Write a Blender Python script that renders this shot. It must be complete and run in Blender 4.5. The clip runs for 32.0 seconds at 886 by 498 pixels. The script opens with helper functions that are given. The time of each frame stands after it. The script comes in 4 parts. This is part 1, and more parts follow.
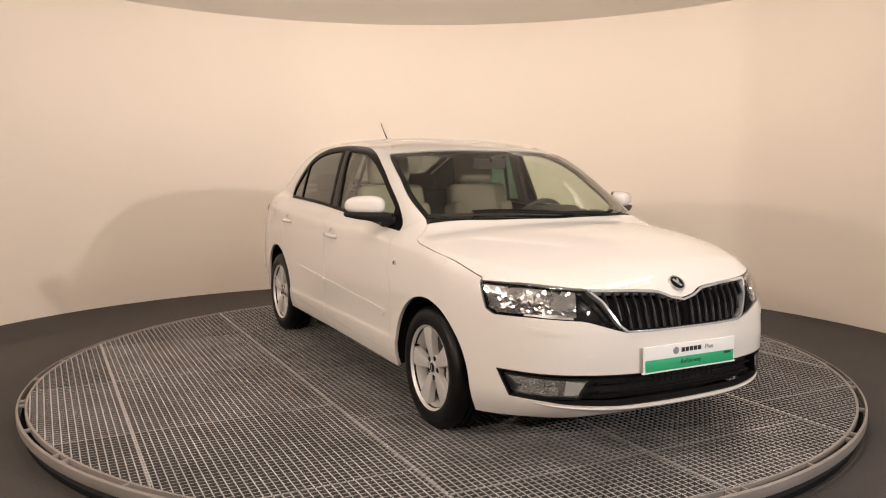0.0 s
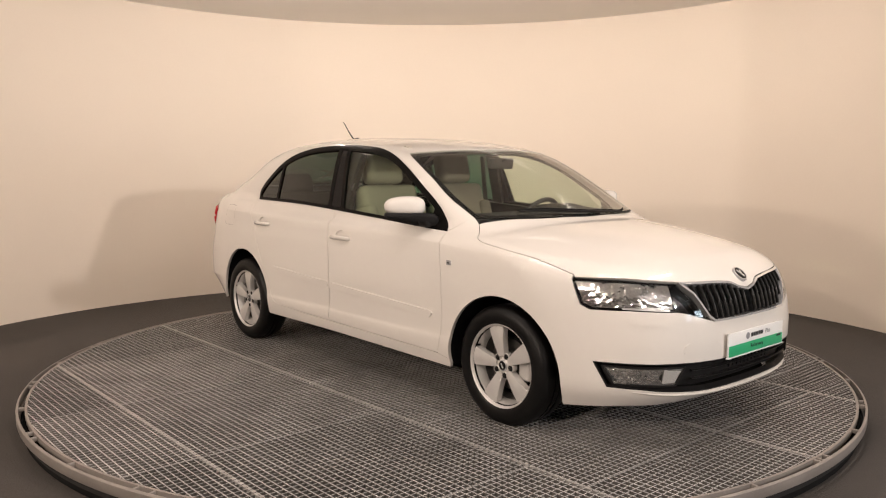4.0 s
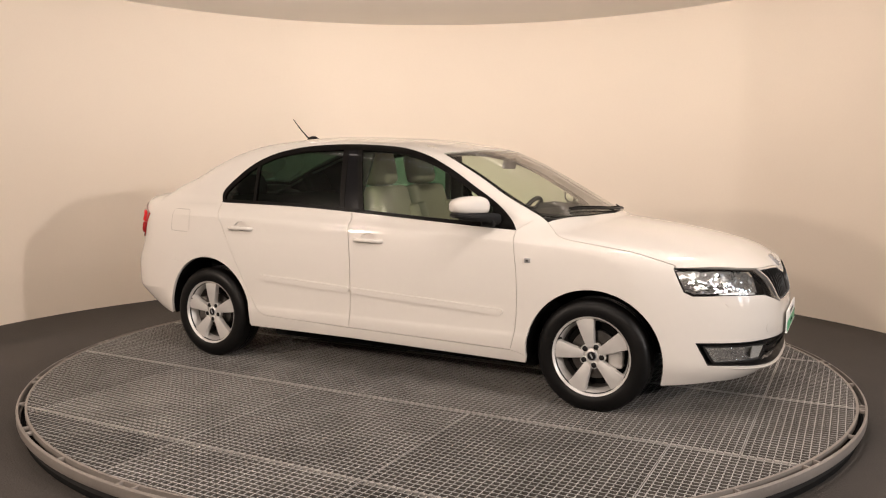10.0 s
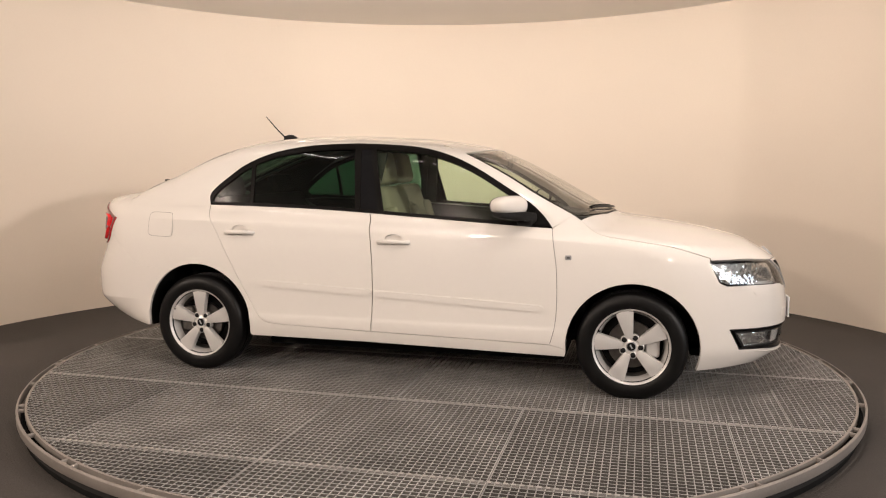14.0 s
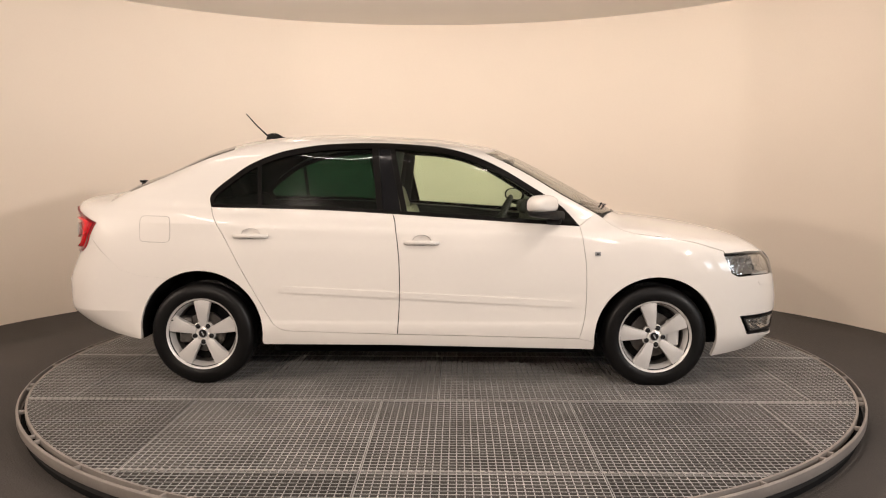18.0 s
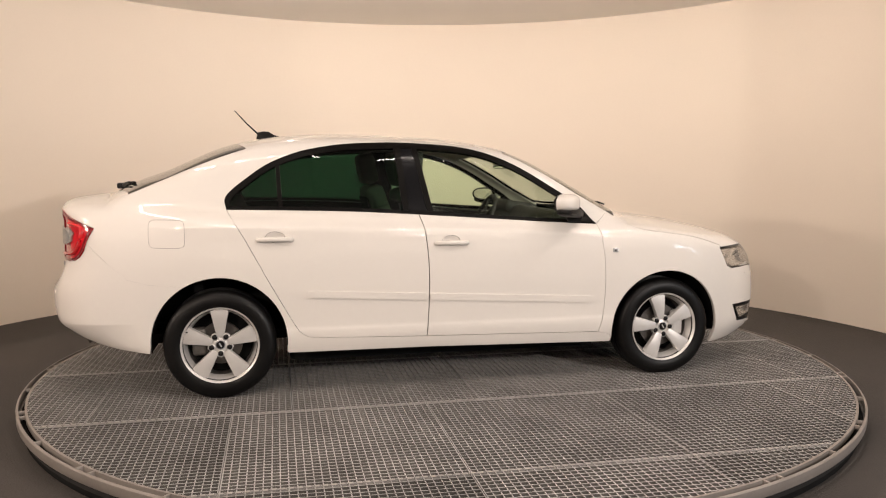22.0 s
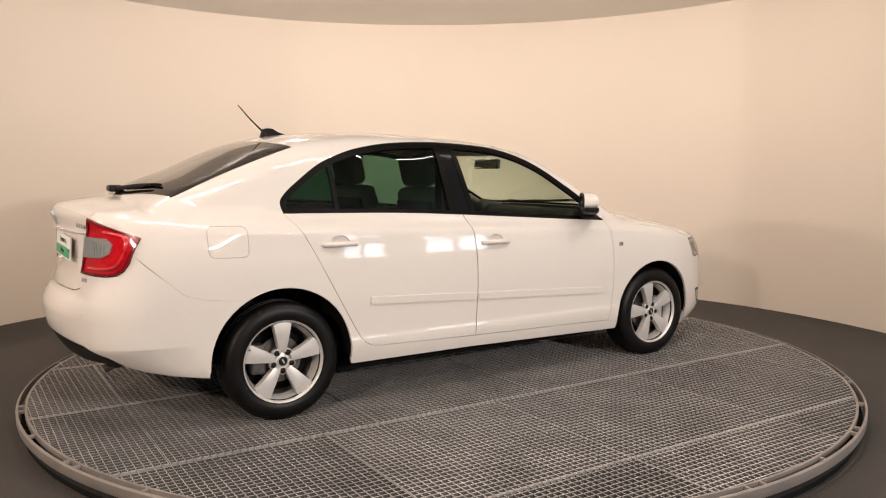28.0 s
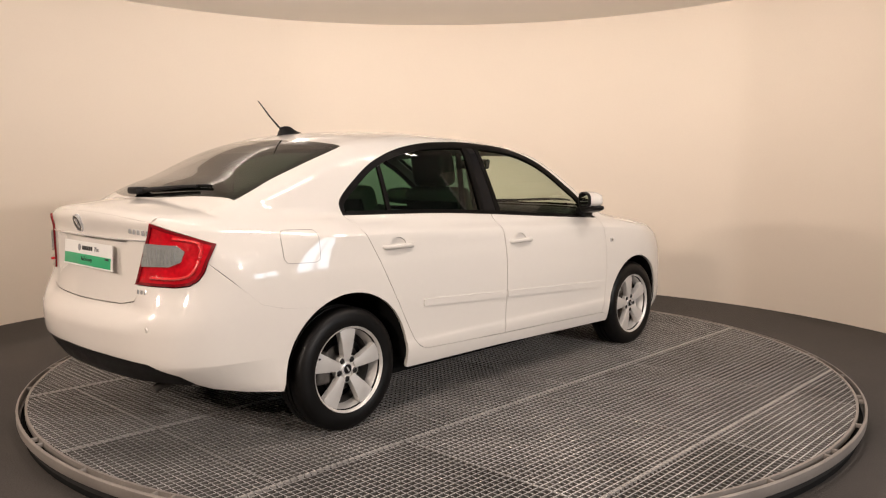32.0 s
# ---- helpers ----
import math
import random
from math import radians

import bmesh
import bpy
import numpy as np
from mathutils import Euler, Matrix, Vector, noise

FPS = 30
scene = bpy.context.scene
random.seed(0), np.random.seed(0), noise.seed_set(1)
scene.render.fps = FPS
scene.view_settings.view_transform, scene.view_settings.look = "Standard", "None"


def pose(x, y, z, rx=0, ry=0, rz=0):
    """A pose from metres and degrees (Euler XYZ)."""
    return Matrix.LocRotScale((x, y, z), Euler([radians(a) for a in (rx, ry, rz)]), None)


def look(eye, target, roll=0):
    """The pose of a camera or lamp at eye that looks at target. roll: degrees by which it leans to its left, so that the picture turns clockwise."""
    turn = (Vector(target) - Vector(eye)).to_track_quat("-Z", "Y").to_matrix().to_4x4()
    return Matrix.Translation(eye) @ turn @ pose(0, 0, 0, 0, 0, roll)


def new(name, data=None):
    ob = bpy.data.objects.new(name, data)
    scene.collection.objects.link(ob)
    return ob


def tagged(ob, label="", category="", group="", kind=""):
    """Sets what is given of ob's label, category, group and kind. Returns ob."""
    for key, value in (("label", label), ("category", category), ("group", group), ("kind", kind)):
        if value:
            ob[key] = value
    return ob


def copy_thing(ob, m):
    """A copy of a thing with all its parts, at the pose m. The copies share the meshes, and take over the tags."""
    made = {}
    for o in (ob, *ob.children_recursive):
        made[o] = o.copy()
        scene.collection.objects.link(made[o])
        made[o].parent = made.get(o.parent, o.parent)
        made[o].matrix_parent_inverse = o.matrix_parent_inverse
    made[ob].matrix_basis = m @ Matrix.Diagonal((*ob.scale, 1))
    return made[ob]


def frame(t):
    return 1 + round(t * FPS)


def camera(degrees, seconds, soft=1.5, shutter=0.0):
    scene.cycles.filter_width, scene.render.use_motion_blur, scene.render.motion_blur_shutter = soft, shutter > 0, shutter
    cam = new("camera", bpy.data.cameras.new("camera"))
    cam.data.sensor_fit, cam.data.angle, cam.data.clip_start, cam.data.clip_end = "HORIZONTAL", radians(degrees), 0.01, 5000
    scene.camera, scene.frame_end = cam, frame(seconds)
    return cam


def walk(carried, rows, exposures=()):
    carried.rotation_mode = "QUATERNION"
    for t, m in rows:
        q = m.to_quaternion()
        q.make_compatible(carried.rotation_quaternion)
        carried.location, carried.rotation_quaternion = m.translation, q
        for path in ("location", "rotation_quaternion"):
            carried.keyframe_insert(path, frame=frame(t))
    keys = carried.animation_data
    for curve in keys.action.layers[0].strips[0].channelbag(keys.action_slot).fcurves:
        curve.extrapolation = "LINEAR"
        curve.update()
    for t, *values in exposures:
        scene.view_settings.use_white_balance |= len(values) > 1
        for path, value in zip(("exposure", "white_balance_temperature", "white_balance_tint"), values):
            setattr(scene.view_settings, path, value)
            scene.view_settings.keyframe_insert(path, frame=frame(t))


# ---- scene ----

# the camera stands still
EYE, LENS = (0.0, -5.118, 1.243), 59.03
cam = camera(LENS, 32.0, soft=1.15)
STAND = look(EYE, (0.0013, -4.1233, 1.1404), 0.0)
walk(cam, [(0.0, STAND), (32.0, STAND)])

# the turn of the platform, degrees by seconds
TURN = [(0, -62.8), (3, -52.3), (6, -41.75), (9, -31.3), (12, -21.05), (15, -11.1), (18, -1.15), (21, 8.65), (24, 18.6), (27, 29.0), (30, 39.45), (32, 46.35)]
CAR_AT = (-0.07, 0.12)

# ---- light ----
world = bpy.data.worlds.new("world")
scene.world = world
world.use_nodes = True
world.node_tree.nodes["Background"].inputs[0].default_value = (0.9, 0.8, 0.7, 1)
world.node_tree.nodes["Background"].inputs[1].default_value = 0.02


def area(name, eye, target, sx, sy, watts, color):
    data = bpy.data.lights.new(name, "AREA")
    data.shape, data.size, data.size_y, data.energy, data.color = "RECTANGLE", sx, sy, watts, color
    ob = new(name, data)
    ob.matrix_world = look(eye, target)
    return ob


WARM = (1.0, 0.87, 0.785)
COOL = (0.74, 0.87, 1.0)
# two studio lamps under the ceiling behind the camera, then two added fill lamps
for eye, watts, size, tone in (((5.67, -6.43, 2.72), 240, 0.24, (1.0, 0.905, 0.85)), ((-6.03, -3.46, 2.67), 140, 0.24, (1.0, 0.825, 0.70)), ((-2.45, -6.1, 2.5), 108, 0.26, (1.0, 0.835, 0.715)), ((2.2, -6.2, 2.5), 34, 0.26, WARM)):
    area("key_and_fill_lamp", eye, (0.0, 0.6, 1.0), size, size * 0.8, watts, tone)
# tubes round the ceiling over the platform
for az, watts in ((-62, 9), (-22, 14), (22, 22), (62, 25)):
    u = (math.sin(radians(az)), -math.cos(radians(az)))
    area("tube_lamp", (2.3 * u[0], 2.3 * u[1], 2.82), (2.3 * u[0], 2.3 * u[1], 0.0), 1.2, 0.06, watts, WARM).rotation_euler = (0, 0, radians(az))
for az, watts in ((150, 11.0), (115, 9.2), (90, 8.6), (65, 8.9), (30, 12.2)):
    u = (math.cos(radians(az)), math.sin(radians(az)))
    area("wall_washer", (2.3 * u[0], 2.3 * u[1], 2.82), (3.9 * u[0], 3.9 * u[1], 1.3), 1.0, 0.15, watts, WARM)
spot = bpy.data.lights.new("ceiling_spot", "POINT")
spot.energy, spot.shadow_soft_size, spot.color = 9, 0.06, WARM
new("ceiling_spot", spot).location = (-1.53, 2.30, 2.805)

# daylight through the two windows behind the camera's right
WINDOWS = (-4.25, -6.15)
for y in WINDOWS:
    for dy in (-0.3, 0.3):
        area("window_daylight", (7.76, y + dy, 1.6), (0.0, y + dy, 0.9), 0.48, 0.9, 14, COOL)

# ---- materials ----


def material(name, color, rough=0.5, metal=0.0, noise_scale=0.0, vary=0.0, bump=0.0, coat=0.0, fine=0.0):
    """A principled material with variation at two scales and a fine relief."""
    m = bpy.data.materials.new(name)
    m.use_nodes = True
    n, l = m.node_tree.nodes, m.node_tree.links
    p = n["Principled BSDF"]
    p.inputs["Base Color"].default_value = (*color, 1)
    p.inputs["Roughness"].default_value, p.inputs["Metallic"].default_value = rough, metal
    if coat:
        p.inputs["Coat Weight"].default_value, p.inputs["Coat Roughness"].default_value = coat, 0.02
    if noise_scale:
        co = n.new("ShaderNodeTexCoord")
        t1, t2 = n.new("ShaderNodeTexNoise"), n.new("ShaderNodeTexNoise")
        t1.inputs["Scale"].default_value, t2.inputs["Scale"].default_value = noise_scale, (fine or noise_scale * 14)
        t1.inputs["Detail"].default_value = 5
        l.new(co.outputs["Object"], t1.inputs["Vector"]), l.new(co.outputs["Object"], t2.inputs["Vector"])
        add = n.new("ShaderNodeMath")
        add.operation = "MULTIPLY_ADD"
        add.inputs[1].default_value = 0.5
        l.new(t2.outputs["Fac"], add.inputs[0]), l.new(t1.outputs["Fac"], add.inputs[2])
        ramp = n.new("ShaderNodeMapRange")
        ramp.inputs[1].default_value, ramp.inputs[2].default_value = 0.45, 1.05
        ramp.inputs[3].default_value, ramp.inputs[4].default_value = 1 - vary, 1 + vary
        l.new(add.outputs[0], ramp.inputs[0])
        mul = n.new("ShaderNodeVectorMath")
        mul.operation = "SCALE"
        mul.inputs[0].default_value = color
        l.new(ramp.outputs[0], mul.inputs["Scale"]), l.new(mul.outputs[0], p.inputs["Base Color"])
        rr = n.new("ShaderNodeMapRange")
        rr.inputs[1].default_value, rr.inputs[2].default_value = 0.45, 1.05
        rr.inputs[3].default_value, rr.inputs[4].default_value = max(rough - 0.08, 0.02), min(rough + 0.08, 1)
        l.new(add.outputs[0], rr.inputs[0]), l.new(rr.outputs[0], p.inputs["Roughness"])
        if bump:
            b = n.new("ShaderNodeBump")
            b.inputs["Strength"].default_value, b.inputs["Distance"].default_value = 0.6, bump
            l.new(t2.outputs["Fac"], b.inputs["Height"]), l.new(b.outputs[0], p.inputs["Normal"])
    return m


def pane(name, tint, gloss=0.0, least=0.07):
    """Thin glass: tinted see-through with a clear gloss."""
    m = bpy.data.materials.new(name)
    m.use_nodes = True
    n, l = m.node_tree.nodes, m.node_tree.links
    n.remove(n["Principled BSDF"])
    tr, gl, mix, lw, po = n.new("ShaderNodeBsdfTransparent"), n.new("ShaderNodeBsdfGlossy"), n.new("ShaderNodeMixShader"), n.new("ShaderNodeLayerWeight"), n.new("ShaderNodeMath")
    add = n.new("ShaderNodeMath")
    tr.inputs[0].default_value = (*tint, 1)
    gl.inputs["Roughness"].default_value = gloss
    lw.inputs[0].default_value = 0.5
    po.operation, po.inputs[1].default_value = "POWER", 3.6
    add.operation, add.inputs[1].default_value, add.inputs[2].default_value = "MULTIPLY_ADD", 0.9, least
    l.new(lw.outputs["Facing"], po.inputs[0]), l.new(po.outputs[0], add.inputs[0]), l.new(add.outputs[0], mix.inputs[0])
    l.new(tr.outputs[0], mix.inputs[1]), l.new(gl.outputs[0], mix.inputs[2])
    l.new(mix.outputs[0], n["Material Output"].inputs[0])
    return m


WHITE = material("white_paint", (0.680, 0.642, 0.596), 0.38, 0, 1.3, 0.012, 0, 1.0, 40)
WHITE.node_tree.nodes["Principled BSDF"].inputs["Specular IOR Level"].default_value = 0.06
BLACK = material("black_plastic", (0.012, 0.0115, 0.0115), 0.42, 0, 9, 0.25, 0.0003, 0, 400)
GLOSSBLACK = material("gloss_black", (0.008, 0.008, 0.009), 0.12, 0, 6, 0.2)
TRIM = material("window_trim", (0.006, 0.0055, 0.005), 0.36, 0, 12, 0.2)
DARK = material("under_black", (0.010, 0.010, 0.010), 0.8, 0, 6, 0.3)
CHROME = material("chrome", (0.88, 0.88, 0.89), 0.10, 0.72, 8, 0.05)
ALLOY = material("alloy_silver", (0.63, 0.61, 0.585), 0.38, 0.45, 14, 0.05)
STEEL = material("brake_steel", (0.15, 0.14, 0.13), 0.35, 1.0, 20, 0.2, 0.0003)
CAST = material("cast_iron", (0.12, 0.11, 0.10), 0.6, 0.6, 25, 0.35, 0.001)
SLATEDGE = material("slat_edge_grey", (0.035, 0.033, 0.031), 0.35, 0, 12, 0.2)
RUBBER = material("tyre_rubber", (0.0032, 0.0029, 0.0028), 0.42, 0, 10, 0.3, 0.0006, 0, 220)
RUBBER.node_tree.nodes["Principled BSDF"].inputs["Specular IOR Level"].default_value = 0.22
for dull, gloss in ((BLACK, 0.12), (TRIM, 0.05), (DARK, 0.05), (GLOSSBLACK, 0.12)):
    dull.node_tree.nodes["Principled BSDF"].inputs["Specular IOR Level"].default_value = gloss
# rim barrel alloy, its colour darkened for the shade behind the spokes
BARREL = material("shaded_alloy", (0.14, 0.13, 0.12), 0.5, 0.5, 14, 0.2)
REFLECT = material("lamp_reflector", (0.86, 0.85, 0.84), 0.08, 0.94, 9, 0.1, 0.022, 0, 19)
GLASS = pane("clear_glass", (0.79, 0.90, 0.77), 0.0, 0.04)
SCREEN = pane("windscreen_glass", (0.91, 0.94, 0.89))
TINTED = pane("green_tinted_glass", (0.10, 0.20, 0.145), 0.0, 0.03)
BACKGLASS = pane("dark_rear_glass", (0.30, 0.34, 0.31), 0.05, 0.20)
LENS_CLEAR = pane("lamp_lens", (0.93, 0.94, 0.94))
CLEARWHITE = material("clear_white_lens", (0.50, 0.50, 0.49), 0.15, 0.45, 60, 0.2, 0.001, 1.0, 90)
REDBAND = material("light_red_band", (0.62, 0.022, 0.026), 0.15, 0, 60, 0.35, 0.004, 1.0, 90)
REDLENS = material("red_lens", (0.50, 0.003, 0.011), 0.12, 0, 60, 0.25, 0.0008, 1.0, 90)
REDDARK = material("deep_red_lens", (0.17, 0.002, 0.006), 0.12, 0, 30, 0.2, 0, 1.0)
MIRROR = material("mirror_silver", (0.9, 0.9, 0.9), 0.02, 1.0)
BEIGE = material("beige_seat_cloth", (0.35, 0.305, 0.235), 0.85, 0, 8, 0.08, 0.0008, 0, 500)
SEATBLACK = material("black_seat_cloth", (0.03, 0.028, 0.026), 0.85, 0, 8, 0.2, 0.0008, 0, 500)
DASH = material("dashboard_plastic", (0.035, 0.033, 0.032), 0.6, 0, 12, 0.2, 0.0004, 0, 300)
LINER = material("headliner_cloth", (0.50, 0.46, 0.40), 0.9, 0, 6, 0.05, 0.0005, 0, 400)
GREEN = material("plate_green", (0.03, 0.36, 0.16), 0.35, 0, 20, 0.04)
PLATE = material("plate_white", (0.78, 0.77, 0.75), 0.35, 0, 20, 0.03)
INK = material("plate_ink", (0.02, 0.02, 0.02), 0.5, 0, 30, 0.1)
INKGREY = material("plate_grey_ink", (0.25, 0.25, 0.26), 0.5, 0, 30, 0.1)
WALLPAINT = material("cream_wall_paint", (0.80, 0.71, 0.605), 0.85, 0, 0.7, 0.02, 0.0006, 0, 60)
DIMWALL = material("grey_wall_paint", (0.36, 0.33, 0.30), 0.85, 0, 0.7, 0.08, 0.0006, 0, 60)
CEILPAINT = material("white_ceiling_paint", (0.84, 0.81, 0.77), 0.45, 0, 1.2, 0.03, 0.0004, 0, 50)
CARPET = material("dark_carpet", (0.050, 0.0425, 0.037), 0.95, 0, 2.0, 0.22, 0.008, 0, 110)
GALVSIDE = material("dark_grating_steel", (0.125, 0.117, 0.107), 0.7, 0.3, 3.5, 0.30)
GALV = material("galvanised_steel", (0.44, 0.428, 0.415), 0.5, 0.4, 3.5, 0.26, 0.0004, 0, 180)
RIMSTEEL = material("platform_rim_steel", (0.31, 0.278, 0.252), 0.5, 0.4, 5, 0.15, 0.0004, 0, 120)
SEAM = material("worn_joint_steel", (0.44, 0.42, 0.40), 0.45, 0.5, 9, 0.25, 0.0003, 0, 150)
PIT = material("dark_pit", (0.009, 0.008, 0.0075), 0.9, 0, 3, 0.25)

def vary_by_panel(m, lo, hi):
    """Each object on this material takes its own tone."""
    n, l = m.node_tree.nodes, m.node_tree.links
    p = n["Principled BSDF"]
    was = p.inputs["Base Color"].links[0].from_socket
    oi, mr, mul = n.new("ShaderNodeObjectInfo"), n.new("ShaderNodeMapRange"), n.new("ShaderNodeVectorMath")
    mr.inputs[3].default_value, mr.inputs[4].default_value = lo, hi
    mul.operation = "SCALE"
    l.new(oi.outputs["Random"], mr.inputs[0]), l.new(was, mul.inputs[0]), l.new(mr.outputs[0], mul.inputs["Scale"]), l.new(mul.outputs[0], p.inputs["Base Color"])


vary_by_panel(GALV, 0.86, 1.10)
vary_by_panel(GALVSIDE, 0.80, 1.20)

# ---- building helpers ----


def mesh(name, verts, faces, mat, parent=None, label="", smooth=True, sharp=40):
    me = bpy.data.meshes.new(name)
    me.from_pydata([tuple(v) for v in verts], [], [tuple(f) for f in faces])
    me.materials.append(mat)
    if smooth:
        me.shade_smooth()
        me.set_sharp_from_angle(angle=radians(sharp))
    me.update()
    ob = new(name, me)
    ob.parent = parent
    if label:
        ob["label"] = label
    return ob


def part(name, bm, mat, parent=None, label="", sharp=40):
    """Links a bmesh as one mesh object under a thing or a part."""
    me = bpy.data.meshes.new(name)
    bmesh.ops.recalc_face_normals(bm, faces=bm.faces)
    bm.to_mesh(me)
    bm.free()
    me.materials.append(mat)
    me.shade_smooth()
    me.set_sharp_from_angle(angle=radians(sharp))
    ob = new(name, me)
    ob.parent = parent
    if label:
        ob["label"] = label
    return ob


def box(sx, sy, sz, at=(0, 0, 0), bevel=0.0, m=None, bm=None, segments=2):
    """A box of full sizes centred at a place, with rounded edges."""
    own = bmesh.new()
    bmesh.ops.create_cube(own, size=1, matrix=Matrix.Diagonal((sx, sy, sz, 1)))
    if bevel:
        bmesh.ops.bevel(own, geom=own.edges[:], offset=bevel, segments=segments, affect="EDGES", profile=0.6)
    bmesh.ops.transform(own, matrix=(m or Matrix()) if m else Matrix.Translation(at), verts=own.verts)
    if bm is None:
        return own
    tmp = bpy.data.meshes.new("tmp")
    own.to_mesh(tmp)
    own.free()
    bm.from_mesh(tmp)
    bpy.data.meshes.remove(tmp)
    return bm


def lathe(profile, steps=64, m=None, close=False):
    """Turns (radius, height) pairs round the local z axis."""
    bm = bmesh.new()
    rings = [[bm.verts.new((r * math.cos(2 * math.pi * i / steps), r * math.sin(2 * math.pi * i / steps), h)) for i in range(steps)] for r, h in profile]
    pairs = list(zip(rings, rings[1:])) + ([(rings[-1], rings[0])] if close else [])
    for a, b in pairs:
        for i in range(steps):
            bm.faces.new((a[i], a[(i + 1) % steps], b[(i + 1) % steps], b[i]))
    if not close:
        for ring, (r, h) in ((rings[0], profile[0]), (rings[-1], profile[-1])):
            if r < 0.5 * max(p[0] for p in profile):
                bm.faces.new(ring)
    if m:
        bmesh.ops.transform(bm, matrix=m, verts=bm.verts)
    return bm


def tube(points, radius, sides=8, taper=1.0, flat=1.0):
    """A round bar along points."""
    bm = bmesh.new()
    pts = [Vector(p) for p in points]
    rings = []
    for i, p in enumerate(pts):
        d = (pts[min(i + 1, len(pts) - 1)] - pts[max(i - 1, 0)]).normalized()
        u = d.orthogonal().normalized() if abs(d.z) > 0.95 else d.cross(Vector((0, 0, 1))).normalized()
        w = d.cross(u)
        r = radius * (1 + (taper - 1) * i / (len(pts) - 1))
        rings.append([bm.verts.new(p + u * r * math.cos(2 * math.pi * k / sides) + w * r * flat * math.sin(2 * math.pi * k / sides)) for k in range(sides)])
    for a, b in zip(rings, rings[1:]):
        for k in range(sides):
            bm.faces.new((a[k], a[(k + 1) % sides], b[(k + 1) % sides], b[k]))
    bm.faces.new(rings[0]), bm.faces.new(rings[-1])
    return bm


def curve(points, per=8, closed=False):
    """A smooth line through 2D or 3D points."""
    p = [np.array(q, float) for q in points]
    n = len(p)
    out = []
    for i in range(n if closed else n - 1):
        a, b, c, d = (p[(i - 1) % n], p[i], p[(i + 1) % n], p[(i + 2) % n]) if closed else (p[max(i - 1, 0)], p[i], p[i + 1], p[min(i + 2, n - 1)])
        for k in range(per):
            t = k / per
            out.append(0.5 * (2 * b + (c - a) * t + (2 * a - 5 * b + 4 * c - d) * t * t + (3 * b - a - 3 * c + d) * t ** 3))
    if not closed:
        out.append(p[-1])
    return out


def rounded(points, radius, per=5):
    """A closed 2D polygon with its corners rounded."""
    p = [np.array(q, float) for q in points]
    out = []
    for i, b in enumerate(p):
        a, c = p[i - 1], p[(i + 1) % len(p)]
        r = min(radius, 0.45 * np.linalg.norm(a - b), 0.45 * np.linalg.norm(c - b))
        s, e = b + (a - b) / np.linalg.norm(a - b) * r, b + (c - b) / np.linalg.norm(c - b) * r
        for k in range(per + 1):
            t = k / per
            out.append((1 - t) ** 2 * s + 2 * t * (1 - t) * b + t * t * e)
    return out


# ---- the room ----
FLOOR_Z, CEIL_Z, WALL_R, WALL_C = -0.12, 2.88, 4.0, (-0.14, 0.10)
tagged(part("floor", box(16, 16, 0.2, (0, -1, FLOOR_Z - 0.1)), CARPET), "dark grey-brown carpet floor round the platform", "floor", kind="structure")
tagged(part("ceiling", box(16, 16, 0.2, (0, -1, CEIL_Z + 0.1)), CEILPAINT), "smooth off-white ceiling meeting the curved wall", "ceiling", kind="structure")
for nm, sx, sy, at in (("wall_south", 16, 0.2, (0, -8.9, 1.4)), ("wall_north", 16, 0.2, (0, 6.9, 1.4)), ("wall_east", 0.2, 15.6, (7.9, -1, 1.4)), ("wall_west", 0.2, 15.6, (-7.9, -1, 1.4))):
    tagged(part(nm, box(sx, sy, CEIL_Z - FLOOR_Z, (at[0], at[1], (CEIL_Z + FLOOR_Z) / 2)), DIMWALL), "plain grey studio wall", "wall", kind="structure")
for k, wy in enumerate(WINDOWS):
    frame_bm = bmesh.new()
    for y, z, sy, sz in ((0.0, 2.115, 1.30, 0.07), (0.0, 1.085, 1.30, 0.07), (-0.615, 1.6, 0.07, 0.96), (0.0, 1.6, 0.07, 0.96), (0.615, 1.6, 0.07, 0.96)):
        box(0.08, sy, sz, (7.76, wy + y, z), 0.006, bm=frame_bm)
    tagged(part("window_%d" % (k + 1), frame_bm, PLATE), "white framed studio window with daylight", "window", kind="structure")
vs, fs = [], []
N = 120
for i in range(N + 1):
    a = radians(-6 + 192 * i / N)
    for r in (WALL_R, WALL_R + 0.12):
        for z in (FLOOR_Z, CEIL_Z):
            vs.append((WALL_C[0] + r * math.cos(a), WALL_C[1] + r * math.sin(a), z))
for i in range(N):
    b = 4 * i
    fs += [(b, b + 4, b + 5, b + 1), (b + 2, b + 3, b + 7, b + 6)]
fs += [(0, 1, 3, 2), (4 * N, 4 * N + 2, 4 * N + 3, 4 * N + 1)]
tagged(mesh("wall_curved", vs, fs, WALLPAINT), "curved cream painted backdrop wall round the platform", "wall", kind="structure")

# ---- the turning platform ----
R_OUT, R_IN, R_GRID = 2.500, 2.458, 2.446
table = tagged(new("turntable"), "round steel car turntable with galvanised grating", "turntable")
part("rim", lathe([(R_OUT - 0.006, -0.001), (R_OUT, -0.006), (R_OUT, -0.046), (R_OUT - 0.003, -0.050), (R_OUT - 0.012, -0.050), (R_OUT - 0.012, -0.03), (R_OUT - 0.012, -0.001)], 200, close=True), RIMSTEEL, table, "grey painted steel outer rim")
part("plinth", lathe([(R_OUT - 0.03, -0.045), (R_OUT - 0.03, -0.119), (R_OUT - 0.06, -0.119), (R_OUT - 0.06, -0.045)], 160, close=True), DARK, table)
part("inner_ring", lathe([(R_IN, 0.0), (R_IN, -0.03), (R_GRID, -0.03), (R_GRID, 0.0)], 200, close=True), RIMSTEEL, table)
